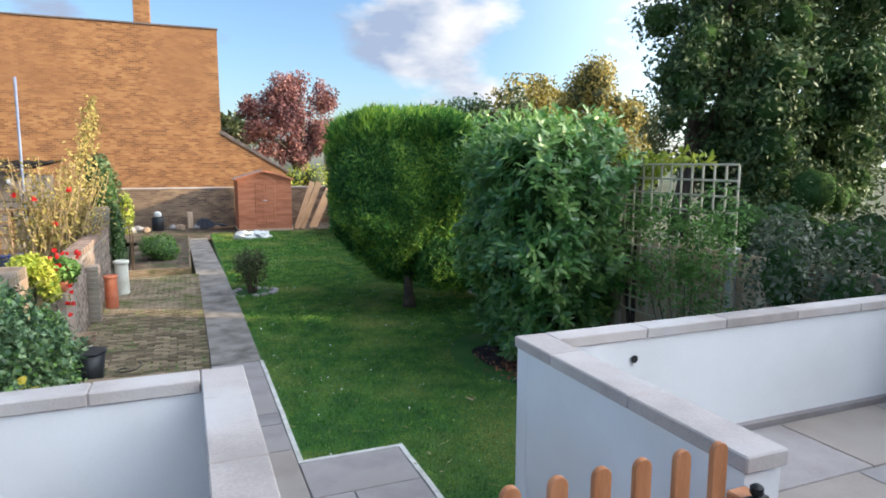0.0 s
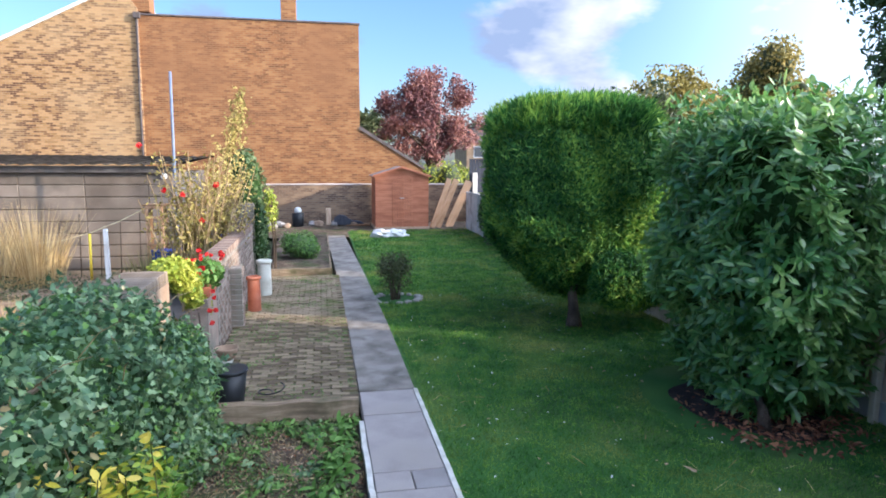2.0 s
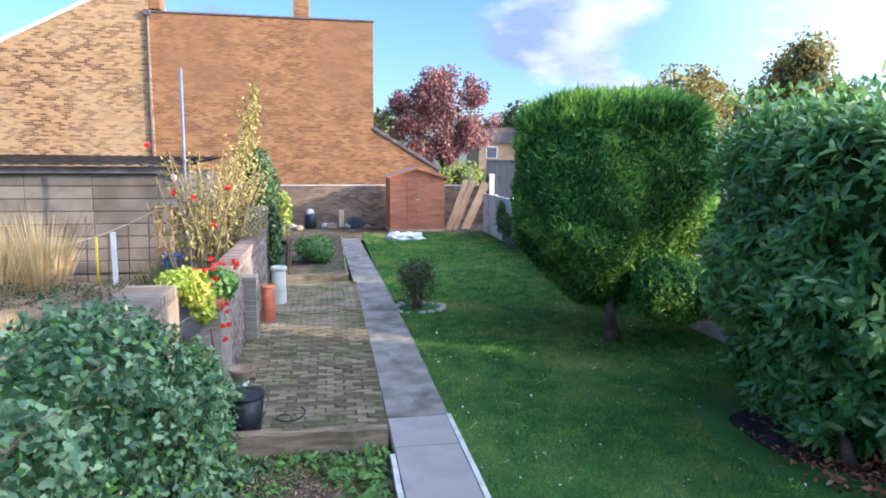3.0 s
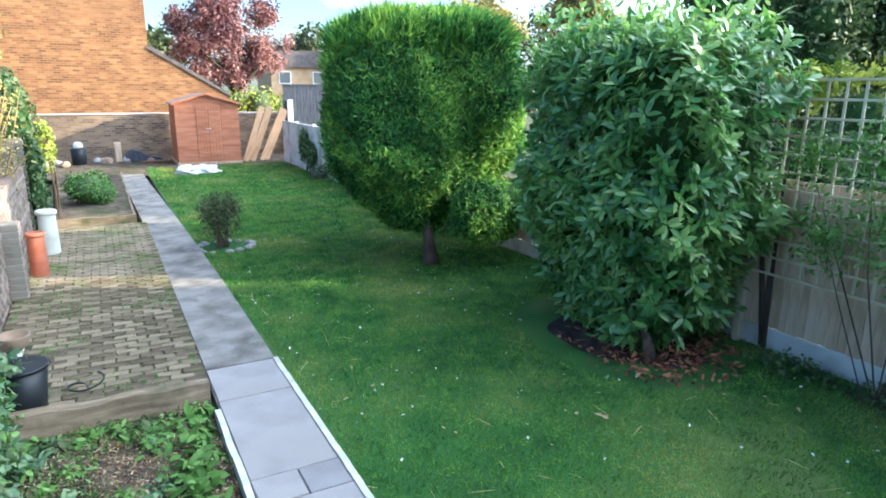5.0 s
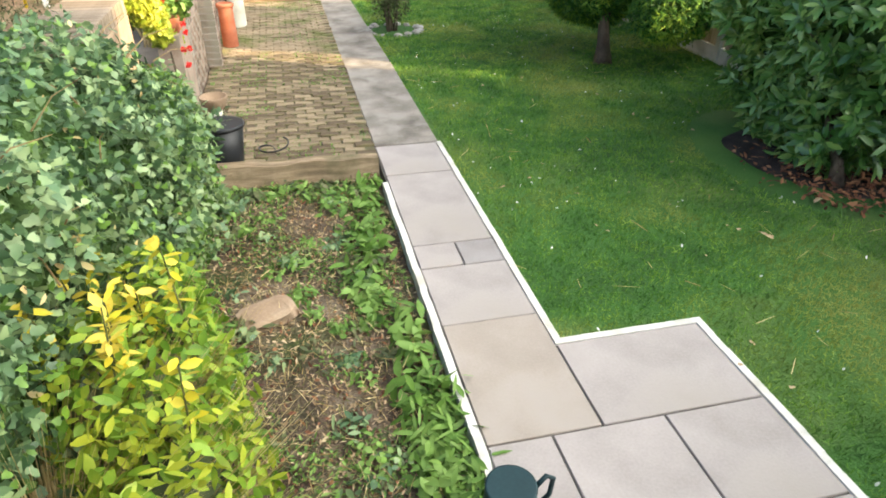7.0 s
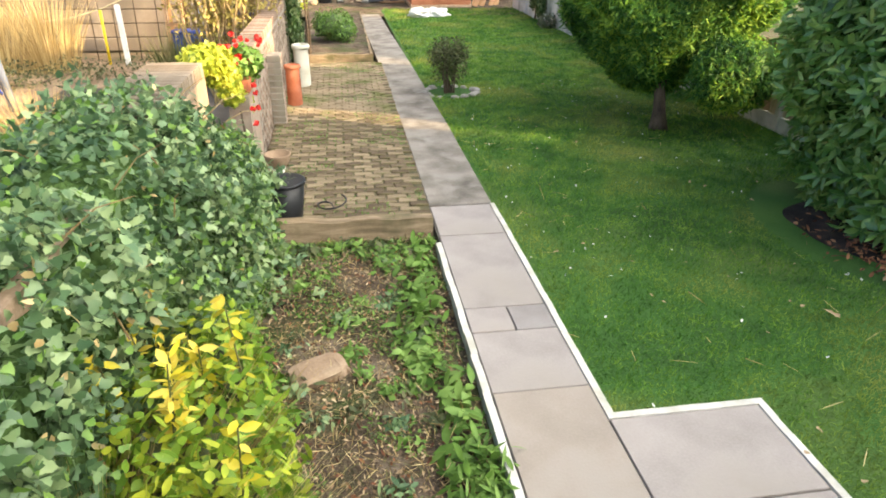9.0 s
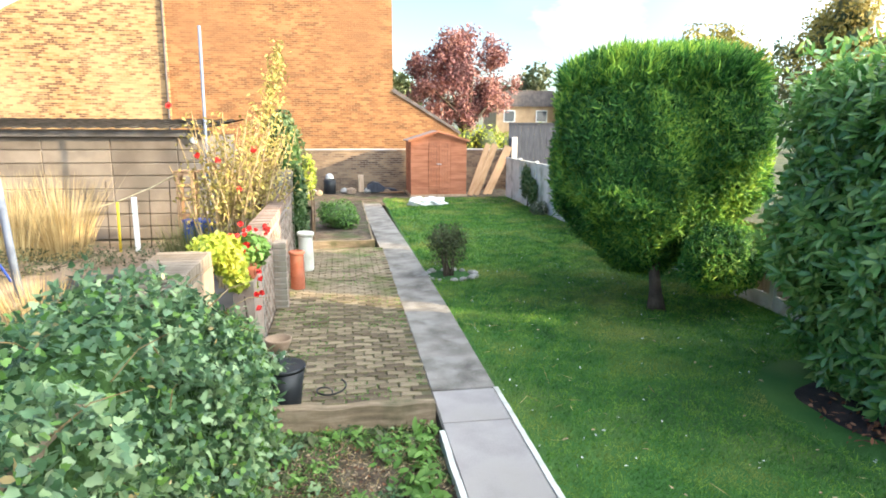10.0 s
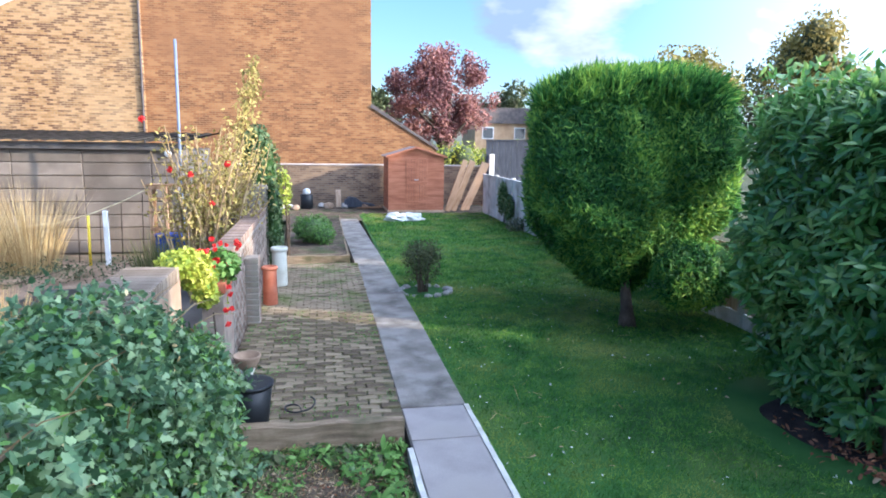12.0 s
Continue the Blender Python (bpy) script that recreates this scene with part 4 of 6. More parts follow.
RP, RU, RT = rosettes(LP, LU, 11, 0.13, 0.15, 44, 0.25, 0.3)
leaves("crown", RP, RU, 0.135, 0.048, "laurel", laurel, "", "oval", 0.25, 0.25, 0.22, 42, "stuff", RT)
DP, DU = boxy_points(2.98, 4.28, 0.92, 3.18, 0.0, 2.9, 5000, 45, 5.0, ltap)
leaves("inner_leaf", DP, DU, 0.12, 0.046, "laurel", laurel, "", "oval", 0.2, 0.4, 0.85, 46, "stuff")
n = 1500  # loose shoots standing up from the top
tp = np.stack([r.uniform(2.95, 4.45, n), r.uniform(1.0, 3.2, n), 2.78 + 0.46 * r.random(n) ** 2.0], 1)
leaves("top_shoot", tp, np.tile((0, -0.4, 0.6), (n, 1)), 0.11, 0.042, "laurel", laurel, "loose upright shoots", "oval", 0.2, -0.3, 0.9, 43)
# solid hull in a dark colour that paints shaded gaps between laurel leaves
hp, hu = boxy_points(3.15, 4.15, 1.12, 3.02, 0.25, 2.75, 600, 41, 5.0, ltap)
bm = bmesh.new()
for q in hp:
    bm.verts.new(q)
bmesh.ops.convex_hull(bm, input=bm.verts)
part("inner_foliage", bm, "leaf_shade", laurel)
# single leaves on the face that is passed nearest
lm = leaves("leaf", np.zeros((1, 3)), np.array([[0, 0, 1.0]]), 0.15, 0.062, "laurel", None, "", "oval", 0.2, 0.3, 0.0, 3)
lme = lm.data
bpy.data.objects.remove(lm)
rr = random.Random(9)
for i in pick:
    o = new("leaf", lme)
    z = Vector(LU[i]) + Vector((rr.uniform(-0.5, 0.5), rr.uniform(-0.5, 0.5), rr.uniform(-0.3, 0.5)))
    q = z.to_track_quat("Z", "Y") @ Euler((0, 0, rr.uniform(0, 6.28))).to_quaternion()
    o.matrix_basis = Matrix.LocRotScale(Vector(LP[i]) + z.normalized() * 0.02, q, Vector((1, 1, 1)) * rr.uniform(0.8, 1.2))
    attach(o, laurel)

# ivy over the near wall
ivy_blobs = [(-2.66, -0.4, 1.0, 0.48, 0.6, 0.44), (-2.72, 1.2, 1.08, 0.46, 0.72, 0.40), (-2.68, 0.5, 1.12, 0.42, 1.1, 0.42), (-2.72, -1.0, 1.05, 0.44, 1.1, 0.42), (-2.64, 0.65, 0.55, 0.62, 1.3, 0.82), (-2.45, 1.25, 0.45, 0.52, 0.85, 0.92), (-3.35, 0.7, 0.5, 0.9, 1.5, 0.78), (-2.75, -1.0, 0.5, 0.52, 1.2, 0.85), (-4.1, 1.5, 0.15, 0.9, 1.2, 0.55), (-2.25, 1.95, 0.3, 0.28, 0.45, 0.72)]
ivy = thing("ivy_bush", (-2.7, 0.5, -0.1), "dense mid-green ivy mounded over the garden wall", "ivy")
p, u = shell(ivy_blobs, 4200, 51, 0.24, -0.12)
p = ruffle(p, u, 0.10, 2.6, 0.075, 6.0)
P1, U1, T1 = rosettes(p, u, 9, 0.16, 0.1, 53, 0.4, 0.4)
leaves("foliage", P1, U1, 0.056, 0.044, "ivy", ivy, "", "lobed", 0.15, 0.35, 1.1, 52, tips=T1)
p, u = shell(ivy_blobs, 9000, 54, 0.3, -0.12)
leaves("inner_leaf", p, u, 0.05, 0.04, "ivy", ivy, "", "lobed", 0.12, 0.3, 1.05, 50)
# solid core under the ivy, its hollows' shade given as dark colour
core(ivy_blobs, "leaf_shade", ivy, "inner_foliage", 0.76)
rr = random.Random(3)
for i in range(40):
    a = Vector((rr.uniform(-3.2, -2.1), rr.uniform(-0.9, 2.0), rr.uniform(0.9, 1.4)))
    b = a + Vector((rr.uniform(-0.2, 0.3), rr.uniform(-0.35, 0.1), rr.uniform(0.0, 0.25)))
    part("twig", tube([a, a.lerp(b, 0.5) + Vector((0, 0, 0.04)), b], [0.005, 0.0035, 0.002], 4), "twig", ivy)
p, u = shell(ivy_blobs, 700, 58, 0.15, 0.2)
leaves("dry_leaf", p, u, 0.05, 0.03, "straw", ivy, "dry tan leaves among the ivy", "oval", 0.2, 0.4, 0.9, 59, "stuff")
p, u = shell(ivy_blobs, 4200, 60, 0.08, 0.2)
leaves("young_leaf", p + u * 0.05, u, 0.045, 0.036, "weed", ivy, "fresh light green ivy shoots", "lobed", 0.12, 0.2, 0.9, 64)

# lit ivy draped over the wall end
blobs = [(-2.55, 2.90, 1.40, 0.13, 0.26, 0.11), (-2.50, 3.38, 1.24, 0.12, 0.28, 0.16), (-2.46, 3.74, 1.00, 0.09, 0.24, 0.20), (-2.42, 4.05, 0.74, 0.07, 0.18, 0.22)]
ivy2 = thing("ivy_bush", (-2.5, 3.0, -0.1), "bright yellow-green ivy hanging from the wall end", "ivy")
p, u = shell(blobs, 5200, 55, 0.3, -0.1)
p = ruffle(p, u, 0.03, 5.0, 0.03, 11.0)
leaves("foliage", p, u, 0.045, 0.04, "lime", ivy2, "", "lobed", 0.12, 0.4, 0.9, 56)
core(blobs, "weed", ivy2, "inner_foliage", 0.8)
bm = bmesh.new()
for x, y in ((-2.6, 2.7), (-2.46, 3.1), (-2.36, 3.5)):
    tube([(x, y, -0.12), (x + 0.03, y, 0.4), (x, y, 0.8)], [0.02, 0.016, 0.01], 6, bm)
part("stem", bm, "bark", ivy2)


def bush(name, label, blobs, mat, n, L, W, seed, base, shape="oval", droop=0.3, inner="leaf_shade", depth=0.25, spread=0.8, stems=6, inner_scale=0.72, category="bush", group="", stem=1.0):
    t = thing(name, base, label, category, group)
    p, u = shell(blobs, n, seed, depth, base[2])
    leaves("foliage", p, u, L, W, mat, t, "", shape, 0.15, droop, spread, seed + 1)
    # solid core; the default dark colour stands in for shade between leaves
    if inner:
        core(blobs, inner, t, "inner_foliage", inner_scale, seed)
    rr = random.Random(seed)
    for i in range(stems):
        b = rr.choice(blobs)
        e = Vector((b[0] + rr.uniform(-0.4, 0.4) * b[3], b[1] + rr.uniform(-0.4, 0.4) * b[4], b[2] + 0.5 * b[5]))
        s = Vector((base[0] + rr.uniform(-0.08, 0.08), base[1] + rr.uniform(-0.08, 0.08), base[2] - 0.03))
        rad = (0.010 + 0.006 * e.z) * stem
        part("stem", tube([s, s.lerp(e, 0.5) + Vector((rr.uniform(-0.05, 0.05), rr.uniform(-0.05, 0.05), 0)), e], [rad, rad * 0.7, rad * 0.3], 5), "bark", t)
    return t


bush("shrub", "small-leaved green shrub growing against the ivy", [(-2.18, 1.75, 0.45, 0.24, 0.5, 0.60), (-2.15, 1.2, 0.3, 0.22, 0.5, 0.55), (-2.28, 2.1, 0.5, 0.20, 0.25, 0.55)], "weed", 5200, 0.05, 0.02, 57, (-2.15, 1.6, -0.09), "oval", 0.3, "leaf_shade", 0.5, 0.9, 7)

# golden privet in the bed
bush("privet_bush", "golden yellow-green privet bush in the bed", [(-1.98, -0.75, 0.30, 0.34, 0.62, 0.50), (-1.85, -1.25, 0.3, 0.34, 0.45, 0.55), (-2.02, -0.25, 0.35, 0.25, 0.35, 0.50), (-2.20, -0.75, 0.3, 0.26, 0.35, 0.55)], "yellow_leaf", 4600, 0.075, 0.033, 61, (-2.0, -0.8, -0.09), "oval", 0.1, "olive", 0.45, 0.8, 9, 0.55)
sp = thing("privet_shoot", (-2.0, -0.5, -0.09), "bright yellow upright privet shoots", "bush")
rr = random.Random(12)
pp, uu = [], []
for i in range(11):
    a = Vector((rr.uniform(-2.3, -1.75), rr.uniform(-1.2, -0.1), 0.3))
    b = Vector((a.x + rr.uniform(-0.1, 0.1), a.y + rr.uniform(-0.1, 0.1), rr.uniform(0.85, 1.12)))
    part("stem", tube([(a.x, a.y, -0.1), a, b], [0.008, 0.006, 0.003], 5), "cane", sp)
    for k in range(16):
        q = a.lerp(b, 0.55 + 0.45 * k / 15)
        ang = k * 2.4
        pp.append((q.x, q.y, q.z))
        uu.append((0.7 * math.cos(ang), 0.7 * math.sin(ang), 0.9))
leaves("foliage", np.array(pp), np.array(uu), 0.075, 0.032, "gold_leaf", sp, "", "oval", 0.2, 0.05, 0.3, 62)

# lawn shrub in its ring of stones
bush("shrub", "small olive-green shrub on the lawn ringed by stones", [(0.36, 7.6, 0.42, 0.36, 0.34, 0.36), (0.25, 7.55, 0.6, 0.25, 0.25, 0.24), (0.5, 7.65, 0.62, 0.22, 0.22, 0.22)], "olive", 1900, 0.06, 0.024, 71, (0.36, 7.58, -0.03), "oval", 0.0, None, 0.75, 1.0, 14)
rr = random.Random(2)


def stone(x, y, z, s, mat="greystone", flat=0.6, name="stone", label="rounded grey garden stone", group="stones round the shrub"):
    bm = bmesh.new()
    bmesh.ops.create_icosphere(bm, subdivisions=2, radius=s)
    for v in bm.verts:
        k = 1 + 0.35 * noise.noise(v.co / s * 1.1 + Vector((x * 7, y * 7, s * 50)))
        v.co = Vector((v.co.x * k, v.co.y * k, v.co.z * k * flat))
    o = part(name, bm, mat)
    o.location = (x, y, z + s * flat * 0.55)
    o.rotation_euler = (0, 0, rr.uniform(0, 6))
    return tagged(o, label, "stone", group)


for i in range(15):
    a = i / 15 * 6.283 + rr.uniform(-0.12, 0.12)
    stone(0.38 + 0.43 * math.cos(a), 7.55 + 0.40 * math.sin(a), -0.045, rr.uniform(0.045, 0.08))
bm = bmesh.new()
bmesh.ops.create_cube(bm, size=1)
bmesh.ops.bevel(bm, geom=list(bm.edges), offset=0.16, segments=1, affect="EDGES")
bmesh.ops.subdivide_edges(bm, edges=list(bm.edges), cuts=2)
for v in bm.verts:
    v.co *= 1 + 0.22 * noise.noise(v.co * 2.1 + Vector((3, 1, 2)))
    v.co = Vector((v.co.x * 0.33, v.co.y * 0.19, v.co.z * 0.10))
o = tagged(part("stone", bm, "stone"), "flat buff stone lying in the weedy bed", "stone")
o.matrix_world = pose(-1.60, 0.42, -0.06, 9, -6, 22)

# raised bed at the far end of the yard, with a bush
bush("shrub", "rounded green shrub in the raised bed", [(-1.45, 12.0, 0.42, 0.42, 0.4, 0.34), (-1.3, 11.8, 0.35, 0.3, 0.3, 0.26), (-1.7, 12.2, 0.4, 0.3, 0.3, 0.3)], "weed", 2200, 0.07, 0.028, 75, (-1.45, 12.0, 0.14), "oval", 0.2, "darkleaf", 0.4)

# ---------------- trees and neighbours' planting ----------------
def tree(name, label, base, top, blobs, mat, n, L, W, seed, r0=0.2, inner=None, depth=0.5, limbs=8, shape="diamond"):
    t = thing(name, base, label, "tree")
    rr = random.Random(seed)
    trunk_and_limbs(t, base, top, r0, [(b[0], b[1], b[2]) for b in rr.sample(blobs, min(limbs, len(blobs)))], seed)
    p, u = shell(blobs, n, seed, depth, -1)
    leaves("crown", p, u, L, W, mat, t, "", shape, 0.15, 0.15, 1.0, seed + 1, "stuff")
    # solid clumps, their dark colour standing in for shade within the crown
    if inner:
        core(blobs, inner, t, "inner_foliage", 0.5, seed)
    return t


def cloudlets(c, R, n, size, seed, squash=1.0):
    """Clump centres inside an ellipsoid c, R."""
    rr = random.Random(seed)
    out = []
    while len(out) < n:
        d = Vector((rr.uniform(-1, 1), rr.uniform(-1, 1), rr.uniform(-1, 1)))
        if 0.25 < d.length < 1:
            s = size * rr.uniform(0.6, 1.3)
            out.append((c[0] + d.x * R[0], c[1] + d.y * R[1], c[2] + d.z * R[2], s, s, s * squash))
    return out


tree("plum_tree", "purple-red leaved plum tree beyond the end wall", (5.3, 31.5, -0.1), (5.3, 31.6, 4.0), cloudlets((5.2, 32, 5.0), (3.0, 2.0, 2.5), 85, 0.6, 81), "purple", 17000, 0.2, 0.11, 82, 0.22, None, 0.8, 14)
tree("holm_oak", "tall dense dark evergreen tree beyond the fence", (11.5, 7.5, -0.1), (11.6, 7.5, 6.0), cloudlets((14.2, 7.0, 4.9), (4.2, 2.5, 4.5), 230, 0.66, 84), "darkleaf", 85000, 0.17, 0.08, 85, 0.3, "leaf_shade", 0.75, 3)
# the tree at (13.6, 2.4) is added to close a gap for the sun
tree("tree", "dark green tree added beyond the fence to block low sun", (13.6, 2.4, -0.1), (13.6, 2.4, 3.0), cloudlets((13.6, 2.5, 3.2), (1.2, 1.1, 2.4), 30, 0.55, 86), "darkleaf", 7000, 0.16, 0.08, 87, 0.15, "leaf_shade", 0.6, 6)
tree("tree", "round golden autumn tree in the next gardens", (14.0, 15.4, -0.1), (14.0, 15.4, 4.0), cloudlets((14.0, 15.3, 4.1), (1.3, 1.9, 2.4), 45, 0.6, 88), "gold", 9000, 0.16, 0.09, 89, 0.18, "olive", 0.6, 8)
for i, (x, y, z, R, mt, sd) in enumerate(((27.5, 50, 6.0, 3.4, "olive", 91), (34.5, 57, 7.2, 4.4, "gold", 92), (38.6, 60, 9.0, 4.2, "gold", 93), (44, 60, 7.0, 4.5, "olive", 94), (19.5, 48, 4.6, 2.8, "gold", 95), (15, 55, 4.6, 3.2, "olive", 96), (50, 54, 6.5, 4.5, "olive", 97), (58, 48, 8, 5, "darkleaf", 98), (1.5, 42, 4.6, 1.8, "olive", 99), (30, 64, 6.5, 4.0, "darkleaf", 100))):
    tree("tree", "far " + {"olive": "green", "gold": "yellowing autumn", "darkleaf": "dark green"}[mt] + " tree on the skyline", (x, y, -0.1), (x, y, z * 0.75), cloudlets((x, y, z), (R, R * 0.8, R * 0.85), 20, R * 0.36, sd), mt, 2600, 0.5, 0.32, sd + 20, 0.3, None, 0.7, 6)
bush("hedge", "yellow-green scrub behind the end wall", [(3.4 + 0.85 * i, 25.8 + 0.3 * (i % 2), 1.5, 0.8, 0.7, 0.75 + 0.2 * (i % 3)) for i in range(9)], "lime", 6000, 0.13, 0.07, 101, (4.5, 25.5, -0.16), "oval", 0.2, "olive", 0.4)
bush("climber", "yellow-green climber leaves over the trellis top", [(4.55, 0.75, 2.55, 0.2, 0.3, 0.16), (4.5, 1.0, 2.4, 0.2, 0.3, 0.22), (4.5, 0.25, 2.6, 0.14, 0.5, 0.10), (4.42, 1.2, 2.65, 0.15, 0.2, 0.15)], "lime", 620, 0.085, 0.05, 103, (4.42, 0.9, 0.0), "oval", 0.3, None, 0.8, 1.0, 5)
bush("shrub", "sparse leafy green shrub trained on the trellis", [(4.12, -0.35, 1.45, 0.26, 0.50, 0.55), (4.12, -0.15, 1.95, 0.22, 0.42, 0.35), (4.12, -0.75, 1.9, 0.24, 0.40, 0.50), (4.10, 0.25, 1.25, 0.18, 0.30, 0.35), (4.1, -0.7, 0.95, 0.22, 0.40, 0.35), (4.18, 0.5, 1.9, 0.14, 0.35, 0.30)], "weed", 3400, 0.06, 0.026, 105, (4.05, -0.38, -0.03), "oval", 0.25, None, 0.95, 1.0, 8, stem=0.4)
bush("shrub", "grey-green loose shrub along the fence", [(4.15, -1.5, 1.55, 0.3, 0.45, 0.65), (4.15, -2.1, 1.35, 0.3, 0.5, 0.75), (4.2, -2.9, 1.35, 0.3, 0.6, 0.8), (4.1, -1.7, 0.75, 0.3, 0.6, 0.55), (4.6, -3.8, 1.3, 0.35, 0.6, 0.6)], "greyleaf", 7500, 0.062, 0.030, 106, (4.12, -1.8, -0.03), "oval", 0.25, "leaf_shade", 0.7, 1.0, 12, 0.45, stem=0.6)
bush("shrub", "low dark ground cover along the fence foot", [(4.15, -0.6, 0.02, 0.22, 0.5, 0.16), (4.1, 0.35, 0.0, 0.2, 0.45, 0.14), (4.2, -1.4, 0.02, 0.2, 0.5, 0.16)], "darkleaf", 1300, 0.05, 0.03, 107, (4.15, -0.4, -0.06), "oval", 0.2, None, 0.6, 0.9, 3)
for i, (x, y, z, R, mt) in enumerate(((5.6, -0.4, 0.9, 0.75, "greyleaf"), (7.8, 0.9, 1.2, 0.85, "greyleaf"), (8.8, 2.0, 1.3, 0.9, "greyleaf"), (5.2, 0.9, 0.8, 0.45, "weed"), (9.2, 1.6, 1.1, 1.0, "olive"), (7.4, 5.0, 1.6, 1.0, "darkleaf"), (9.8, 3.8, 1.5, 1.2, "darkleaf"), (6.6, 2.65, 0.85, 0.7, "darkleaf"), (12.2, 2.6, 1.2, 1.2, "olive"), (12.5, 4.5, 1.6, 1.3, "darkleaf"))):
    bl = cloudlets((x, y, z * 0.75), (R * 0.8, R * 0.8, z * 0.55), 7, R * 0.5, 110 + i)
    bush("shrub", {"greyleaf": "grey-green shrub", "weed": "leafy green shrub", "olive": "olive-green shrub", "darkleaf": "dark evergreen shrub"}[mt] + " in the next garden beyond the fence", bl, mt, 1700, 0.085, 0.042, 120 + i, (x, y, -0.16), "oval", 0.25, "leaf_shade", 0.45, 0.9, 5, 0.7, "bush", "shrubs of the next garden")


# ---------------- right-hand fence ----------------
FX = 4.47
fence_boards = [0]


def fence_panel(y0, y1, top, near):
    f = thing("fence", (FX, (y0 + y1) / 2, -0.1), "weathered brown close-board fence panel with concrete gravel board", "fence", "fence panels along the lawn")
    part("gravel_board", box(FX - 0.025, FX + 0.025, y0 + 0.05, y1 - 0.05, -0.1, 0.17, 0.006), "gravel_board", f, "pale concrete gravel board")
    part("post", box(FX - 0.05, FX + 0.05, y0 - 0.05, y0 + 0.05, -0.1, top + 0.05, 0.008), "gravel_board", f, "concrete fence post")
    for z in (0.35, top - 0.2):
        part("rail", box(FX + 0.02, FX + 0.055, y0 + 0.05, y1 - 0.05, z, z + 0.06, 0.004), "timber", f)
    n = int((y1 - y0 - 0.1) / 0.095)
    me = None
    for i in range(n):
        y = y0 + 0.05 + (i + 0.5) * (y1 - y0 - 0.1) / n
        if me is None:
            me = part("board", box(-0.008, 0.008, -0.056, 0.056, 0.172, top, 0.002), "timber")
            o = me
            me = o.data
        else:
            o = new("board", me)
        o.location = (FX - 0.004 + 0.012 * (i % 2), y, rr.uniform(-0.01, 0.01))
        o.rotation_euler = (rr.uniform(-0.006, 0.006), 0, rr.uniform(-0.04, 0.04))
        attach(o, f)
    return f


for i, (y0, y1, top) in enumerate(((-6.1, -4.3, 1.5), (-4.3, -2.45, 1.5), (-2.45, -0.62, 1.65), (-0.62, 1.21, 1.65), (1.21, 3.04, 1.3), (3.04, 4.87, 1.1), (4.87, 6.7, 1.1), (6.7, 8.53, 1.3), (8.53, 10.36, 1.4))):
    fence_panel(y0, y1, top, i in (2, 3))


def pale_panel(y0, y1):
    f = thing("fence", (FX, (y0 + y1) / 2, -0.1), "pale grey concrete fence panel with slim posts", "fence", "pale fence panels")
    part("panel", box(FX - 0.02, FX + 0.03, y0 + 0.05, y1 - 0.05, -0.1, 1.32, 0.006), "gravel_board", f)
    part("post", box(FX - 0.05, FX + 0.05, y0 - 0.05, y0 + 0.05, -0.1, 1.42, 0.008), "gravel_board", f)
    part("cap_rail", box(FX - 0.04, FX + 0.05, y0 + 0.05, y1 - 0.05, 1.322, 1.37, 0.006), "gravel_board", f)


for i in range(5):
    pale_panel(10.4 + 1.83 * i, 12.23 + 1.83 * i)
bush("ivy_bush", "dark ivy clump hanging on the pale fence", [(4.35, 16.6, 0.75, 0.14, 0.35, 0.55), (4.36, 15.9, 0.5, 0.14, 0.4, 0.45)], "darkleaf", 1100, 0.08, 0.06, 131, (4.33, 16.4, -0.06), "lobed", 0.3, "leaf_shade", 0.4, 0.8, 3)
bush("shrub", "low grey-green plant at the pale fence foot", [(4.2, 14.7, 0.12, 0.25, 0.4, 0.22)], "greyleaf", 500, 0.07, 0.04, 133, (4.2, 14.7, -0.06), "oval", 0.2, None, 0.5, 0.8, 3)

# trellis of square mesh
tr = thing("trellis", (4.38, -0.3, 0.7), "pale square timber trellis fixed above the fence", "trellis")
for y0, y1 in ((-0.72, 1.05),):
    ys = np.arange(y1, y0, -0.16)
    for y in ys:
        part("upright", box(4.372, 4.39, y - 0.011, y + 0.011, 0.72, 2.55, 0.002), "trellis", tr)
    for z in np.arange(0.74, 2.56, 0.165):
        part("lath", box(4.354, 4.372, y0, y1 + 0.02, z - 0.011, z + 0.011, 0.002), "trellis", tr)
part("post", box(4.33, 4.40, 1.10, 1.17, -0.05, 2.58, 0.005), "trellis", tr)

# dark blue-grey fence at the far corner
df = thing("fence", (6.2, 21.0, -0.15), "tall slate-blue timber fence at the far corner", "fence")
for i in range(24):
    part("board", box(4.92 + 0.125 * i, 4.92 + 0.125 * i + 0.12, 21.0 + 0.006 * (i % 2), 21.025 + 0.006 * (i % 2), -0.15, 2.55, 0.003), "dark_fence", df)
part("rail", box(4.9, 7.95, 20.96, 21.0, 2.552, 2.60, 0.004), "dark_fence", df)
part("post", box(5.02, 5.22, 20.85, 20.96, -0.15, 2.05, 0.01), "gravel_board", df, "pale concrete post")

# ---------------- boundary brick wall with piers ----------------
wall = part("wall_boundary", box(-2.535, -2.315, 4.55, 9.1, -0.15, 1.13), "mortar")
tagged(wall, "weathered brown brick garden wall with thick mortar", "wall", kind="structure")
lw = tagged(part("wall_low", box(-2.53, -2.32, 3.85, 4.549, -0.15, 0.86), "wallbrick"), "low brick end of the garden wall", "wall", kind="structure")
BR = {}


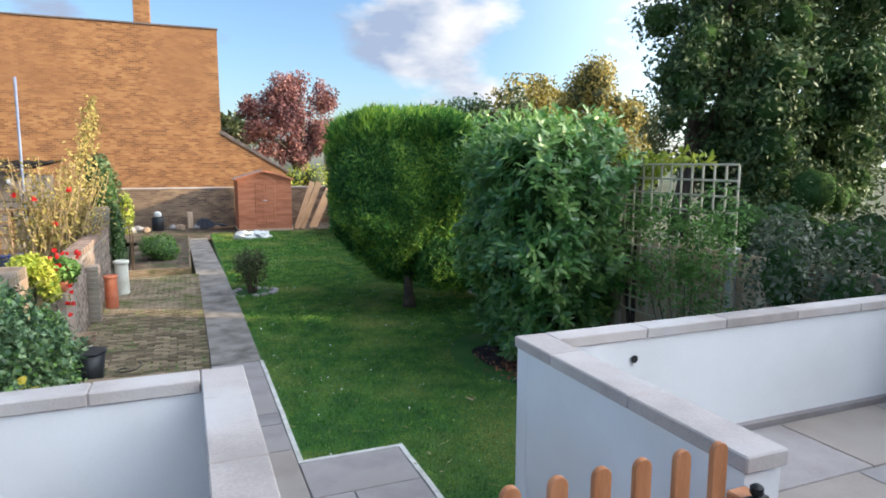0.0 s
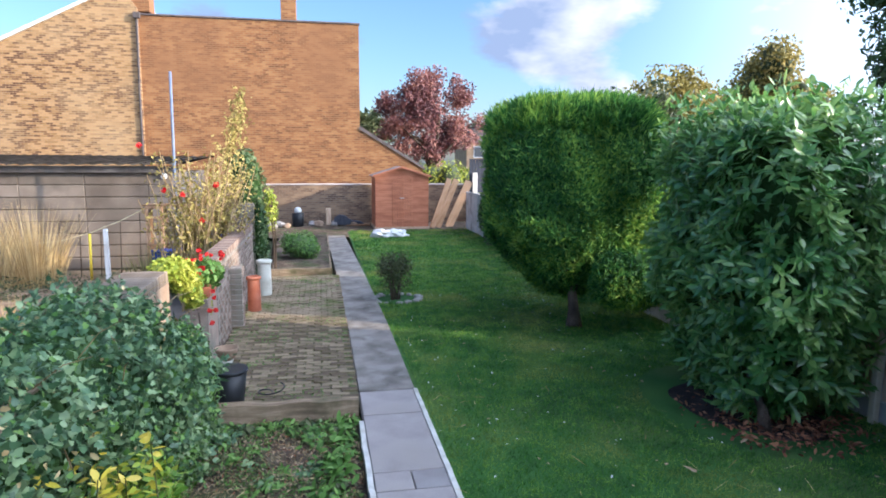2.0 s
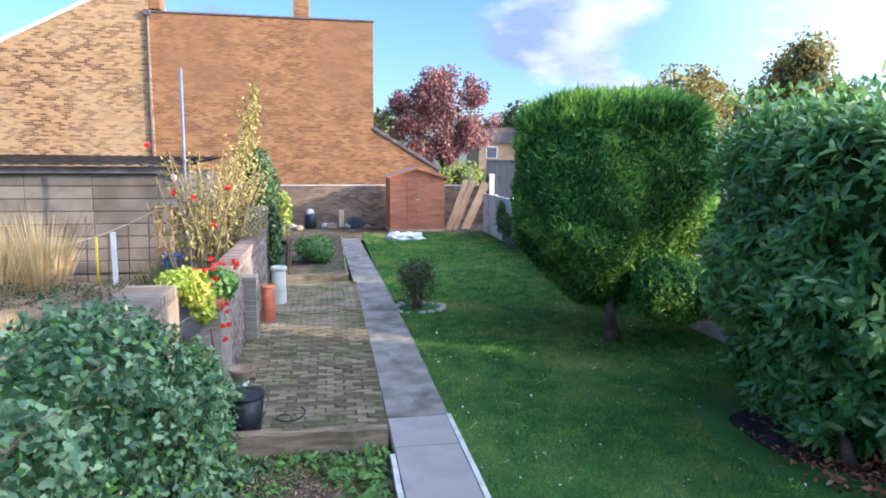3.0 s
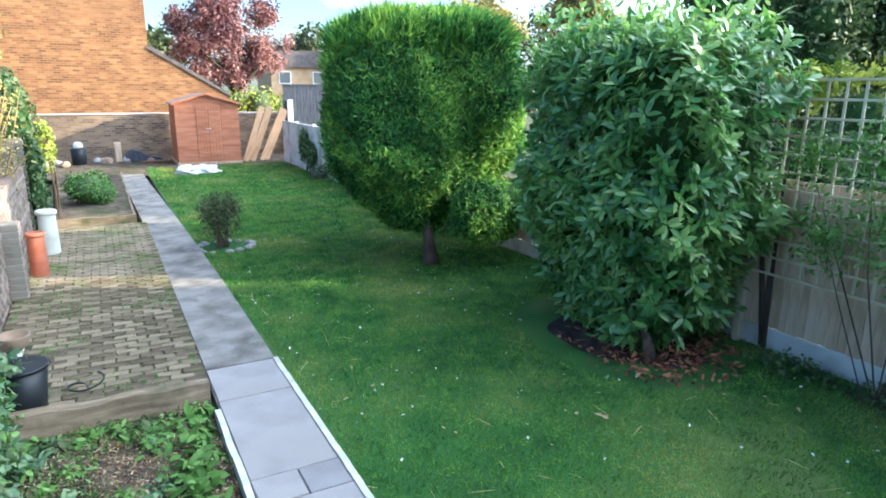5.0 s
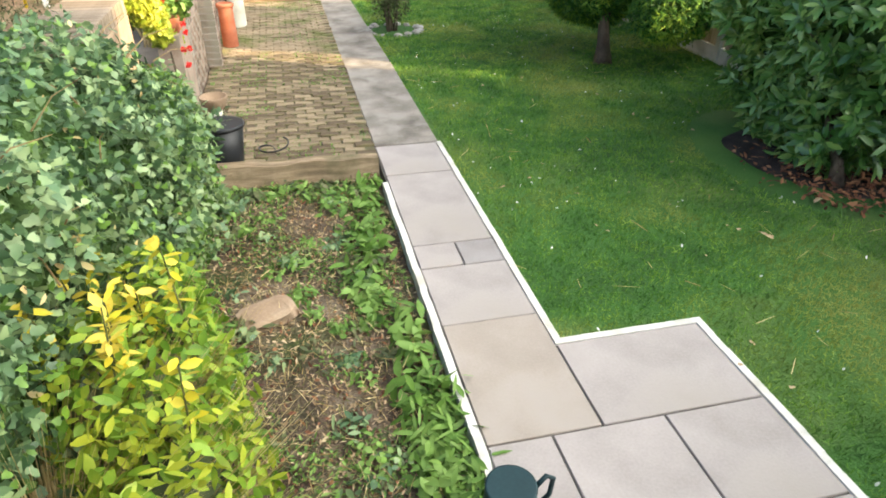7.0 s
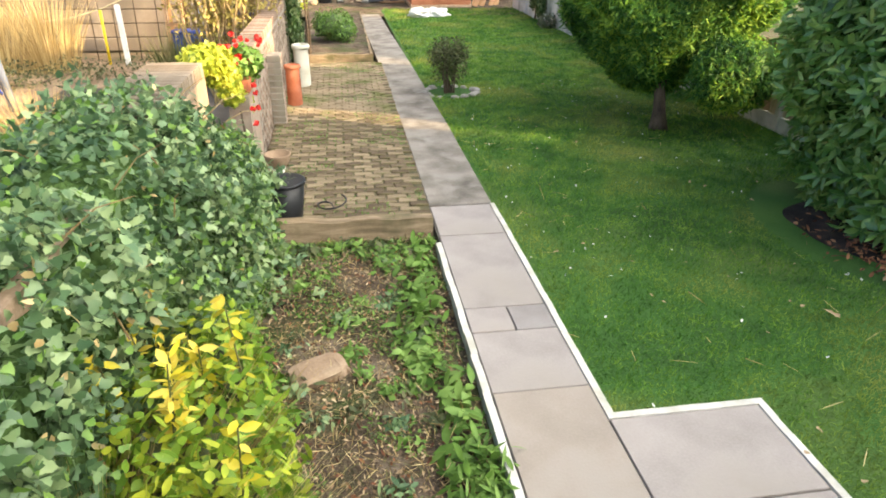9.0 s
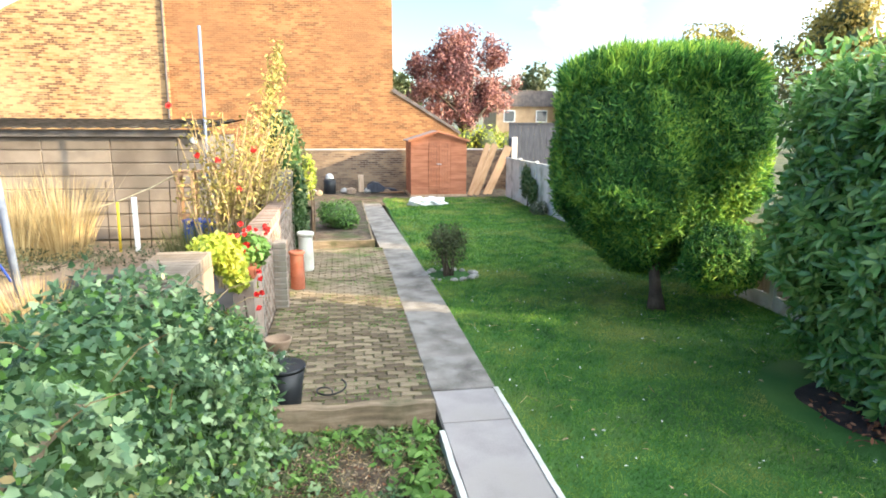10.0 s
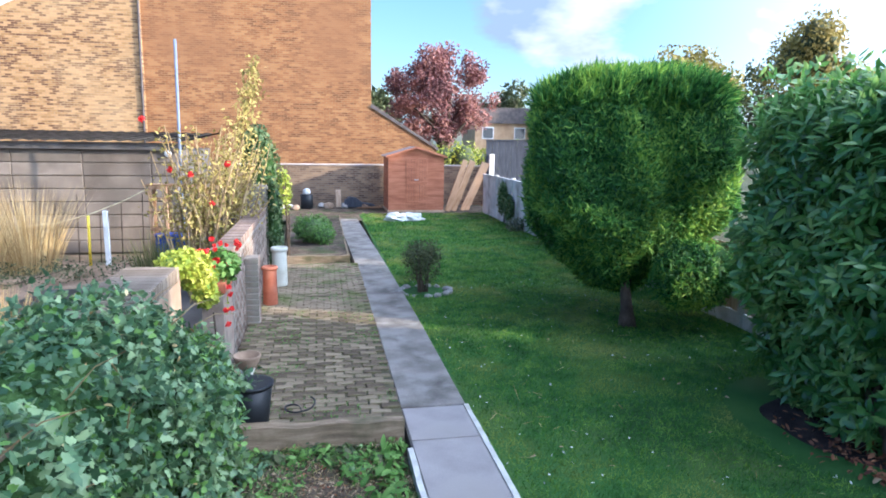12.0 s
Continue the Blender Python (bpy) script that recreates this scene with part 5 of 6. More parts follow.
def brick(parent, x, y, z, dx, dy, dz, mat="wallbrick"):
    key = (round(dx, 3), round(dy, 3), round(dz, 3), mat)
    if key not in BR:
        o = part("brick", box(-dx / 2, dx / 2, -dy / 2, dy / 2, -dz / 2, dz / 2, 0.005), mat)
        BR[key] = o.data
    else:
        o = new("brick", BR[key])
    o.location = (x + rr.uniform(-0.003, 0.003), y, z)
    o.rotation_euler = (rr.uniform(-0.012, 0.012), rr.uniform(-0.012, 0.012), rr.uniform(-0.02, 0.02))
    attach(o, parent)


for c in range(15):
    for i in range(20):
        y = 4.6 + 0.225 * i + (0.1125 if c % 2 else 0)
        if y < 9.0:
            brick(wall, -2.36, y + 0.06, -0.08 + 0.078 * c + 0.033, 0.105, 0.212, 0.064)
# top course: bricks on edge across the wall
cap = part("wall_cap", box(-2.54, -2.31, 4.5, 9.1, 1.131, 1.14), "mortar")
tagged(cap, "brick-on-edge capping of the garden wall", "wall", kind="structure")
for i in range(58):
    brick(cap, -2.425, 4.54 + 0.078 * i, 1.195, 0.25, 0.066, 0.105)
# short pier on the yard side
pier = part("wall_pier", box(-2.31, -2.15, 5.68, 5.95, -0.15, 0.93), "mortar")
tagged(pier, "narrow weathered brick pier against the garden wall", "pier", kind="structure")
for c in range(13):
    brick(pier, -2.225, 5.815, -0.08 + 0.078 * c + 0.033, 0.17, 0.285, 0.064)
tall = part("wall_pier", box(-2.62, -2.30, 9.15, 9.47, -0.15, 1.66), "mortar")
tagged(tall, "tall brown brick pier at the wall's end", "pier", kind="structure")
for c in range(22):
    brick(tall, -2.54 + 0.0, 9.31, -0.08 + 0.078 * c + 0.033, 0.21, 0.35, 0.064)
    brick(tall, -2.33, 9.31, -0.08 + 0.078 * c + 0.033, 0.10, 0.35, 0.064)
# near wall, thick, with a ribbed top, mostly under ivy
nw = part("wall_near", box(-2.90, -2.48, -2.45, 2.7, -0.15, 1.30), "stone")
tagged(nw, "thick garden wall with tile-on-edge top under ivy", "wall", kind="structure")
for i in range(32):
    brick(nw, -2.69, 1.05 + 0.052 * i, 1.36, 0.42, 0.040, 0.12, "tile")
for c in range(17):
    for k in range(2):
        brick(nw, -2.79 + 0.2 * k + (0.0 if c % 2 else -0.02), 2.71, -0.08 + 0.078 * c + 0.033, 0.19, 0.05, 0.064, "stone")

# ---------------- timber sleepers and raised bed ----------------
def sleeper(x0, x1, y0, y1, z0, z1):
    bm = box(x0, x1, y0, y1, z0, z1)
    bmesh.ops.subdivide_edges(bm, edges=[e for e in bm.edges if abs(e.verts[0].co.x - e.verts[1].co.x) > 0.3], cuts=12)
    for v in bm.verts:
        q = v.co * 3
        v.co += Vector((0, noise.noise(q), noise.noise(q + Vector((5, 5, 5))))) * 0.03
    o = part("timber_sleeper", bm, "sleeper")
    return tagged(o, "old split timber sleeper edging the bed", "sleeper", "timber sleepers")


sleeper(-2.12, -0.63, 2.30, 2.415, -0.14, 0.10)
sleeper(-2.22, -0.76, 9.95, 10.07, -0.1, 0.17)
sleeper(-2.2, -1.0, 13.9, 14.0, -0.1, 0.2)
vs, fs = grid(-2.25, -0.78, 10.06, 17.3, 0.1, lambda x, y: 0.12 + 0.05 * noise.noise(Vector((x, y, 4)) * 2))
tagged(raw("raised_bed", vs, fs, "soil", smooth=True), "brown soil of the raised bed behind the sleeper", "flower bed", kind="structure")
tagged(part("bed_edge", box(-0.8, -0.76, 10.07, 17.3, -0.1, 0.13), "sleeper"), "low timber edge of the raised bed", "edging", kind="structure")

# ---------------- pots ----------------
def pot(name, label, x, y, z, prof, mat, rim=None, category="pot"):
    t = thing(name, (x, y, z), label, category)
    part("body", lathe(prof, (x, y, z), 22), mat, t, "", True)
    if rim:
        part("rim", lathe(rim, (x, y, z), 22), mat, t, "", True)
    return t


pot("chimney_pot", "tall terracotta red pipe pot standing by the wall", -2.08, 6.72, 0.028, [(0.105, 0), (0.108, 0.02), (0.10, 0.5), (0.10, 0.56), (0.085, 0.56), (0.085, 0.1)], "terracotta", [(0.10, 0.54), (0.118, 0.545), (0.12, 0.585), (0.10, 0.595), (0.086, 0.595), (0.086, 0.54)])
pot("chimney_pot", "tall cream glazed pipe pot standing by the wall", -2.02, 8.0, 0.028, [(0.125, 0), (0.128, 0.03), (0.12, 0.55), (0.12, 0.62), (0.10, 0.62), (0.10, 0.1)], "glazed", [(0.12, 0.6), (0.142, 0.605), (0.145, 0.66), (0.12, 0.67), (0.102, 0.67), (0.102, 0.6)])
bk = pot("bucket", "black plastic builder's bucket on the paving edge", -1.93, 2.62, 0.03, [(0.135, 0), (0.14, 0.01), (0.18, 0.35), (0.172, 0.35), (0.135, 0.02), (0.01, 0.02)], "bucket", [(0.176, 0.34), (0.192, 0.342), (0.192, 0.366), (0.174, 0.366)], "bucket")
part("handle", tube([(-1.93 + 0.188 * math.cos(a), 2.62 + 0.12 * math.sin(a) - 0.05, 0.39 - 0.02 * math.sin(a)) for a in np.linspace(0, 3.14, 11)], 0.004, 5), "steel", bk, "thin wire handle")
part("soil", lathe([(0.13, 0.0), (0.138, 0.2), (0.01, 0.22)], (-1.93, 2.62, 0.04), 18), "soil", bk)
ur = pot("garden_urn", "small urn on a white pedestal beside the bucket", -2.02, 3.15, 0.028, [(0.10, 0), (0.10, 0.04), (0.055, 0.10), (0.045, 0.24), (0.07, 0.30)], "glazed", None, "urn")
part("bowl", lathe([(0.06, 0.30), (0.10, 0.35), (0.125, 0.42), (0.13, 0.44), (0.115, 0.44), (0.11, 0.38), (0.02, 0.36)], (-2.02, 3.15, 0.028), 22), "stone", ur, "brown bowl", True)
# black hose end and wire lying on the paving
hs = tube([(-1.62 + 0.10 * math.cos(a) + 0.02 * a, 2.75 + 0.13 * math.sin(a), 0.04 + 0.012 * a) for a in np.linspace(0, 7.5, 26)], 0.008, 6)
tagged(part("hose", hs, "black", None, "", True), "short loop of black hose on the pavers", "hose")
# watering can
wcn = thing("watering_can", (-0.56, -1.33, 0.0), "dark teal metal watering can on the slabs", "watering can")
part("body", lathe([(0.115, 0.0), (0.12, 0.01), (0.105, 0.22), (0.098, 0.235), (0.085, 0.235), (0.09, 0.03)], (-0.56, -1.33, 0.0), 24), "can", wcn, "", True)
part("rim", lathe([(0.10, 0.228), (0.106, 0.232), (0.106, 0.242), (0.096, 0.242)], (-0.56, -1.33, 0.0), 24), "can", wcn, "", True)
part("handle", tube([(-0.46, -1.33, 0.20), (-0.41, -1.32, 0.25), (-0.375, -1.315, 0.22), (-0.385, -1.32, 0.13), (-0.45, -1.33, 0.07)], 0.011, 8), "can", wcn, "", True)
part("wire", tube([(-0.60, -1.23, 0.2), (-0.605, -1.2, 0.27), (-0.61, -1.19, 0.31)], 0.004, 5), "steel", wcn, "short steel wire")
for k in range(3):
    part("vent_slot", box(-0.505, -0.47, -1.434 + 0.001 * k, -1.43, 0.10 + 0.025 * k, 0.108 + 0.025 * k), "steel", wcn, "pale printed bar")

wcn.location.x -= 0.07

# ---------------- gate at the head of the steps ----------------
gate = thing("picket_gate", (0.12, -4.2, FL), "orange-stained wooden picket gate at the head of the steps", "gate")
xs_p = [-0.48, -0.34, -0.202, -0.065, 0.075, 0.212, 0.347, 0.487, 0.625]
for i, x in enumerate(xs_p):
    zt = 1.755 if i > 2 else 1.735
    prof = [(x - 0.028, FL + 0.05), (x + 0.028, FL + 0.05), (x + 0.028, zt - 0.028)] + [(x + 0.028 * math.cos(a), zt - 0.028 + 0.028 * math.sin(a)) for a in np.linspace(0.3, 2.84, 7)] + [(x - 0.028, zt - 0.028)]
    bm = prism(prof, -4.215, -4.195)
    bmesh.ops.bevel(bm, geom=[e for e in bm.edges], offset=0.002, segments=1, affect="EDGES")
    part("picket", bm, "picket", gate)
for z in (FL + 0.2, 1.46):
    part("rail", box(-0.53, 0.70, -4.194, -4.16, z, z + 0.06, 0.004), "picket", gate)
part("gate_post", box(0.72, 0.80, -4.24, -4.15, FL, 1.56, 0.006), "picket", gate)
lt = part("latch", box(0.60, 0.80, -4.245, -4.216, 1.545, 1.57, 0.004), "black", gate, "black iron latch")
part("latch_knob", lathe([(0.012, 0), (0.02, 0.01), (0.02, 0.03), (0.008, 0.04)], (0.76, -4.23, 1.57), 12), "black", lt)

# ---------------- shed ----------------
shed = thing("shed", (2.0, 20.3, -0.05), "small orange-brown timber shed with shallow gable and double doors", "shed")
SX0, SX1, SY0, SY1 = 1.02, 3.02, 19.62, 21.3
for i in range(17):
    z0 = 0.06 + 0.112 * i
    part("cladding_board", box(SX0, 1.63, SY0 + 0.002 * (i % 2), SY0 + 0.016, z0, z0 + 0.110, 0.003), "shed", shed)
    part("cladding_board", box(2.44, SX1, SY0 + 0.002 * (i % 2), SY0 + 0.016, z0, z0 + 0.110, 0.003), "shed", shed)
    part("cladding_board", box(SX0, SX0 + 0.016, SY0 + 0.018, SY1, z0, z0 + 0.110, 0.003), "shed", shed)
part("frame", prism([(SX0 + 0.02, 0.0), (SX1 - 0.02, 0.0), (SX1 - 0.02, 1.90), (2.02, 2.2), (SX0 + 0.02, 1.90)], SY0 + 0.02, SY1), "shed", shed)
part("gable", prism([(SX0, 1.965), (SX1, 1.965), (2.02, 2.25)], SY0 + 0.002, SY0 + 0.018), "shed", shed)
for k, (x0, x1) in enumerate(((1.65, 2.03), (2.04, 2.42))):
    d = part("door", box(x0, x1, SY0 - 0.016, SY0 + 0.014, 0.1, 1.88, 0.004), "shed", shed)
    for z in (0.3, 1.0, 1.62):
        part("brace", box(x0 + 0.02, x1 - 0.02, SY0 - 0.03, SY0 - 0.017, z, z + 0.08, 0.003), "shed", d)
    for i in range(3):
        part("groove", box(x0 + 0.095 * (i + 1) - 0.003, x0 + 0.095 * (i + 1) + 0.003, SY0 - 0.0175, SY0 - 0.0165, 0.11, 1.87), "black", d)
part("bolt", box(1.93, 2.1, SY0 - 0.036, SY0 - 0.031, 1.12, 1.15, 0.001), "steel", shed, "galvanised bolt")
for s in (-1, 1):
    prof = [(2.02, 2.265), (2.02 + s * 1.1, 1.93), (2.02 + s * 1.1, 1.96), (2.02, 2.30)]
    part("roof", prism(prof, SY0 - 0.10, SY1 + 0.1), "felt", shed, "grey-brown felt roof slope")
    part("barge_board", prism([(2.02, 2.235), (2.02 + s * 1.09, 1.90), (2.02 + s * 1.09, 1.98), (2.02, 2.31)], SY0 - 0.125, SY0 - 0.102), "shed", shed)
part("base", box(SX0 - 0.03, SX1 + 0.03, SY0 - 0.03, SY1, -0.05, 0.05), "timber", shed, "pale timber base")
# boards leaning by the shed
for i, (x, w, ln2, tilt) in enumerate(((3.35, 0.2, 2.0, 21), (3.58, 0.24, 2.0, 23), (3.95, 0.15, 2.0, 26), (4.12, 0.2, 1.95, 26))):
    o = part("plank", box(-w / 2, w / 2, -0.025, 0.025, 0.0, ln2, 0.004), "board")
    o.matrix_world = pose(x - 0.12, 20.0 + 0.1 * i, -0.03, -6, tilt, 0)
    tagged(o, ("red-brown" if i in (0, 3) else "grey-brown") + " timber board leaning beside the shed", "board", "boards leaning by the shed")
# crumpled white sacks on the lawn
for i, (x, y, s) in enumerate(((1.05, 17.2, 0.36), (1.5, 17.3, 0.38))):
    bm = bmesh.new()
    bmesh.ops.create_icosphere(bm, subdivisions=4, radius=1)
    for v in bm.verts:
        k = 1 + 0.35 * noise.noise(v.co * 2.2 + Vector((i * 5, 1, 0))) + 0.15 * noise.noise(v.co * 6)
        v.co = Vector((x + v.co.x * s * k, y + v.co.y * 0.33 * k, max(-0.02, 0.05 + v.co.z * 0.17 * k)))
    tagged(part("sack", bm, "sack", None, "", True), "crumpled empty white plastic sack on the lawn", "sack", "sacks on the lawn")
# clutter before the end wall
bn = pot("bin", "black bin with a white crumpled top before the wall", -1.85, 21.2, -0.03, [(0.2, 0), (0.22, 0.02), (0.23, 0.5), (0.2, 0.52)], "bucket", None, "bin")
part("lid", lathe([(0.1, 0.52), (0.15, 0.56), (0.13, 0.68), (0.06, 0.74), (0.01, 0.74)], (-1.85, 21.2, -0.03), 14), "sack", bn, "white crumpled top", True)
for i, (x, y, s) in enumerate(((-2.5, 20.9, 0.2), (-2.25, 20.6, 0.16), (-1.3, 21.3, 0.17), (-1.05, 21.2, 0.2), (-0.45, 21.3, 0.15), (0.3, 21.2, 0.13), (-2.8, 20.5, 0.22))):
    stone(x, y, -0.03, s, "stone" if i % 2 else "greystone", 0.75, "rubble_stone", "rubble stone lying before the end wall", "rubble stones")
tagged(part("bollard", box(-0.78, -0.58, 21.6, 21.75, -0.05, 0.62, 0.01), "timber"), "short weathered timber bollard by the wall", "bollard")
o = part("tarpaulin", (lambda b: b)(prism([(-0.5, 0.0), (0.75, 0.0), (0.6, 0.1), (0.2, 0.16), (0.0, 0.32), (-0.25, 0.38), (-0.45, 0.25)], 21.2, 21.7)), "dark_fence")
tagged(o, "dark crumpled tarpaulin on the bare earth", "tarpaulin")
for i in range(4):
    tagged(part("plank", box(0.0 + 0.1 * i, 0.9, 20.85 + 0.12 * i, 20.95 + 0.12 * i, -0.01, 0.03, 0.003), "board"), "loose plank lying on the bare earth", "plank", "loose planks")


# ---------------- neighbour's garden ----------------
gar = thing("garage", (-9, 12.5, -0.15), "low grey-brown precast concrete garage with dark roof edge", "garage")
part("frame", box(-15, -4.52, 12.55, 17, -0.15, 2.2), "panel", gar)
for row in range(8):
    x = -15.0
    i = 0
    while x < -4.6:
        x1 = min(x + (1.42 if (row + i) % 3 else 1.42), -4.5)
        part("wall_panel", box(x + 0.004, x1 - 0.004, 12.5 + 0.008 * ((i * 3 + row * 5) % 3), 12.55, -0.12 + 0.29 * row, 0.158 + 0.29 * row, 0.016), "panel", gar)
        x = x1
        i += 1
part("fascia", box(-15.2, -4.3, 12.38, 12.48, 2.2, 2.36, 0.006), "eave", gar, "dark fascia board")
bm = bmesh.new()
nx = 150
top_a = [bm.verts.new((-15.3 + 11.1 * i / nx, 12.2, 2.40 + 0.028 * math.sin(i * 1.57))) for i in range(nx + 1)]
top_b = [bm.verts.new((-15.3 + 11.1 * i / nx, 17.2, 2.62 + 0.028 * math.sin(i * 1.57))) for i in range(nx + 1)]
for i in range(nx):
    bm.faces.new((top_a[i], top_a[i + 1], top_b[i + 1], top_b[i]))
bmesh.ops.solidify(bm, geom=list(bm.faces), thickness=0.02)
part("roof", bm, "eave", gar, "corrugated dark roof sheet", True)
lamp = part("bulkhead_light", lathe([(0.07, 0), (0.08, 0.02), (0.07, 0.06), (0.03, 0.08)], (0, 0, 0), 14), "whitepaint", gar, "round white bulkhead light")
lamp.matrix_basis = pose(-4.68, 12.49, 2.12, 90, 0, 0)

# clothes posts, line and canes
def post(name, label, pts, rad, mat, seg=8):
    return tagged(part(name, tube(pts, rad, seg), mat, None, "", True), label, "post")


tagged(part("post", box(-5.66, -5.57, 10.96, 11.04, -0.16, 1.0, 0.006), "whitepaint"), "white painted wooden garden post", "post")
post("post", "thin yellow garden post", [(-5.96, 11, -0.16), (-5.94, 11, 0.9)], 0.028, "yellowpaint")
post("pole", "blue-grey metal pole rising behind the rose", [(-4.14, 11, -0.16), (-4.11, 11, 4.4)], 0.03, "bluepole")
post("pole", "leaning blue-grey clothes pole in the next garden", [(-6.3, 7.5, -0.16), (-6.36, 7.4, 1.5), (-6.55, 7.2, 4.4)], 0.06, "bluepole")
tagged(part("rope", tube([(-8.6, 11, 0.78), (-7.4, 11, 0.66), (-6.5, 11, 0.76), (-5.9, 11, 0.93), (-5.3, 11.1, 1.18), (-4.6, 11.2, 1.55)], 0.011, 5), "rope"), "sagging pale rope between the posts", "rope")
cord = tube([(-6.45, 7.15, 1.9), (-6.38, 7.1, 1.2), (-6.45, 7.1, 0.7), (-6.2, 7.1, 0.2)], 0.02, 6)
tagged(part("net", cord, "bluebin", None, "", True), "blue cord hanging from the clothes pole", "cord")
for i in range(9):
    x = -8.4 + 0.42 * i
    post("cane", "thin dark garden cane", [(x, 11.4, -0.16), (x + 0.04, 11.4, 0.9 + 0.2 * (i % 3))], 0.012, "bark", 6)["group"] = "garden canes"
# old wooden frame stool
st = thing("step_stool", (-4.5, 11.0, -0.16), "old wooden frame stand before the garage", "stool")
for x in (-4.72, -4.42):
    for y in (10.9, 11.25):
        part("leg", box(x - 0.03, x + 0.03, y - 0.03, y + 0.03, -0.16, 1.5, 0.004), "board", st)
for z in (0.6, 0.95, 1.22, 1.44):
    part("rail", box(-4.72, -4.42, 10.86, 10.9, z, z + 0.06, 0.003), "board", st)
part("top", box(-4.8, -3.9, 10.86, 11.3, 1.5, 1.535, 0.004), "board", st)
# blue tubs
for x, y, rr_, h, lb in ((-3.75, 10.2, 0.36, 0.75, "low blue plastic water tub"), (-2.95, 9.6, 0.32, 1.15, "blue plastic barrel behind the wall"), (-4.35, 10.6, 0.25, 0.7, "low blue plastic water tub")):
    t = pot("water_butt", lb, x, y, -0.16, [(rr_ * 0.85, 0), (rr_, 0.08), (rr_, h * 0.5), (rr_ * 1.03, h * 0.52), (rr_, h * 0.55), (rr_ * 0.95, h - 0.05), (rr_ * 0.9, h)], "bluebin", None, "water butt")
    part("rim", lathe([(rr_ * 0.9, h - 0.02), (rr_ * 1.02, h - 0.01), (rr_ * 1.02, h + 0.03), (rr_ * 0.85, h + 0.03)], (x, y, -0.16), 22), "bluebin", t, "", True)
# black pond liner with a stone lip
pond = box(-5.9, -4.3, 6.6, 8.4, -0.16, -0.02, 0.02)
tagged(part("pond", pond, "bucket"), "dark pond edge in the neighbouring garden", "pond", kind="structure")
tagged(part("path", box(-4.2, -2.9, 2.2, 9.0, -0.16, -0.06, 0.01), "panel"), "brown-grey slab path in the next garden", "path", kind="structure")
for i in range(9):
    stone(-5.9 + 0.2 * i, 6.5, -0.06, 0.10, "stone", 0.6, "stone", "buff edging stone of the pond", "pond stones")


vs, fs = grid(-13.0, -2.95, -2.4, 12.4, 0.3, lambda x, y: -0.135 + 0.02 * noise.noise(Vector((x, y, 6)) * 1.1))
tagged(raw("bare_ground", vs, fs, "dry_earth", smooth=True), "dry pinkish brown earth of the neighbouring garden", "ground", kind="structure")


def tuft(name, label, c, R, n, h, w, mat, seed, lean=0.35, z0=-0.15, category="grass tuft", arch=0.3):
    """Upright blades fanning from a base."""
    r = np.random.default_rng(seed)
    t = thing(name, (c[0], c[1], z0), label, category)
    a, q = r.uniform(0, 6.283, n), r.random(n) ** 0.6
    base = np.stack([c[0] + R * q * np.cos(a), c[1] + R * q * np.sin(a), np.full(n, z0)], 1)
    H = h * r.uniform(0.55, 1.1, n)
    d = np.stack([np.cos(a), np.sin(a), np.zeros(n)], 1) * (lean * q * H)[:, None]
    tip = base + d + np.stack([r.normal(0, 0.06, n) * H, r.normal(0, 0.06, n) * H, H], 1)
    mid = base * 0.5 + tip * 0.5 - d * arch * 0.5
    sd = np.stack([-np.sin(a + r.normal(0, 0.8, n)), np.cos(a), np.zeros(n)], 1) * (w / 2)
    v = np.stack([base - sd, base + sd, mid + sd * 0.8, tip, mid - sd * 0.8], 1).reshape(-1, 3)
    k = 5 * np.arange(n)[:, None]
    f = [tuple(x) for x in (k + np.array([[0, 1, 2, 4]])).tolist()] + [tuple(x) for x in (k + np.array([[4, 2, 3]])).tolist()]
    raw("foliage", v.tolist(), f, mat, t)
    return t


tuft("reed_clump", "sunlit straw-coloured dry reeds before the garage", (-6.9, 10.6), 0.50, 620, 1.75, 0.009, "straw", 201, 0.45)
tuft("reed_clump", "sunlit straw-coloured dry reeds before the garage", (-7.7, 10.4), 0.50, 560, 1.7, 0.009, "straw", 202, 0.45)
tuft("reed_clump", "yellow-green tall reeds in the next garden", (-8.6, 10.2), 0.6, 700, 1.7, 0.014, "reed", 203, 0.2)
tuft("reed_clump", "green reeds beside the rose", (-4.1, 9.2), 0.5, 620, 0.95, 0.012, "reed", 204, 0.3)
tuft("reed_clump", "green reeds beside the rose", (-3.4, 8.7), 0.4, 460, 0.95, 0.012, "reed", 205, 0.3)
tuft("grass_tuft", "dry orange grass at the pond edge", (-5.2, 5.6), 0.40, 320, 0.8, 0.009, "straw", 206, 0.4)
tuft("grass_tuft", "dry orange grass at the pond edge", (-4.7, 5.0), 0.35, 300, 0.6, 0.009, "straw", 207, 0.4)
tuft("grass_tuft", "dry pale straw tuft beside the privet", (-2.28, -1.40), 0.26, 1500, 0.85, 0.006, "straw", 208, 1.0, -0.1)
tuft("grass_tuft", "dry pale straw tuft beside the privet", (-2.42, -1.05), 0.22, 1200, 0.95, 0.006, "straw", 209, 0.9, -0.1)
bush("shrub", "low rough green growth in the neighbouring garden", [(-7.2, 9.2, 0.0, 0.9, 0.6, 0.3), (-6.0, 9.6, 0.0, 0.8, 0.5, 0.28), (-8.4, 8.8, 0.0, 0.8, 0.6, 0.35), (-4.9, 9.8, 0.0, 0.5, 0.5, 0.3)], "olive", 2600, 0.06, 0.025, 211, (-6.8, 9.3, -0.16), "oval", 0.0, None, 0.6, 1.0, 4)

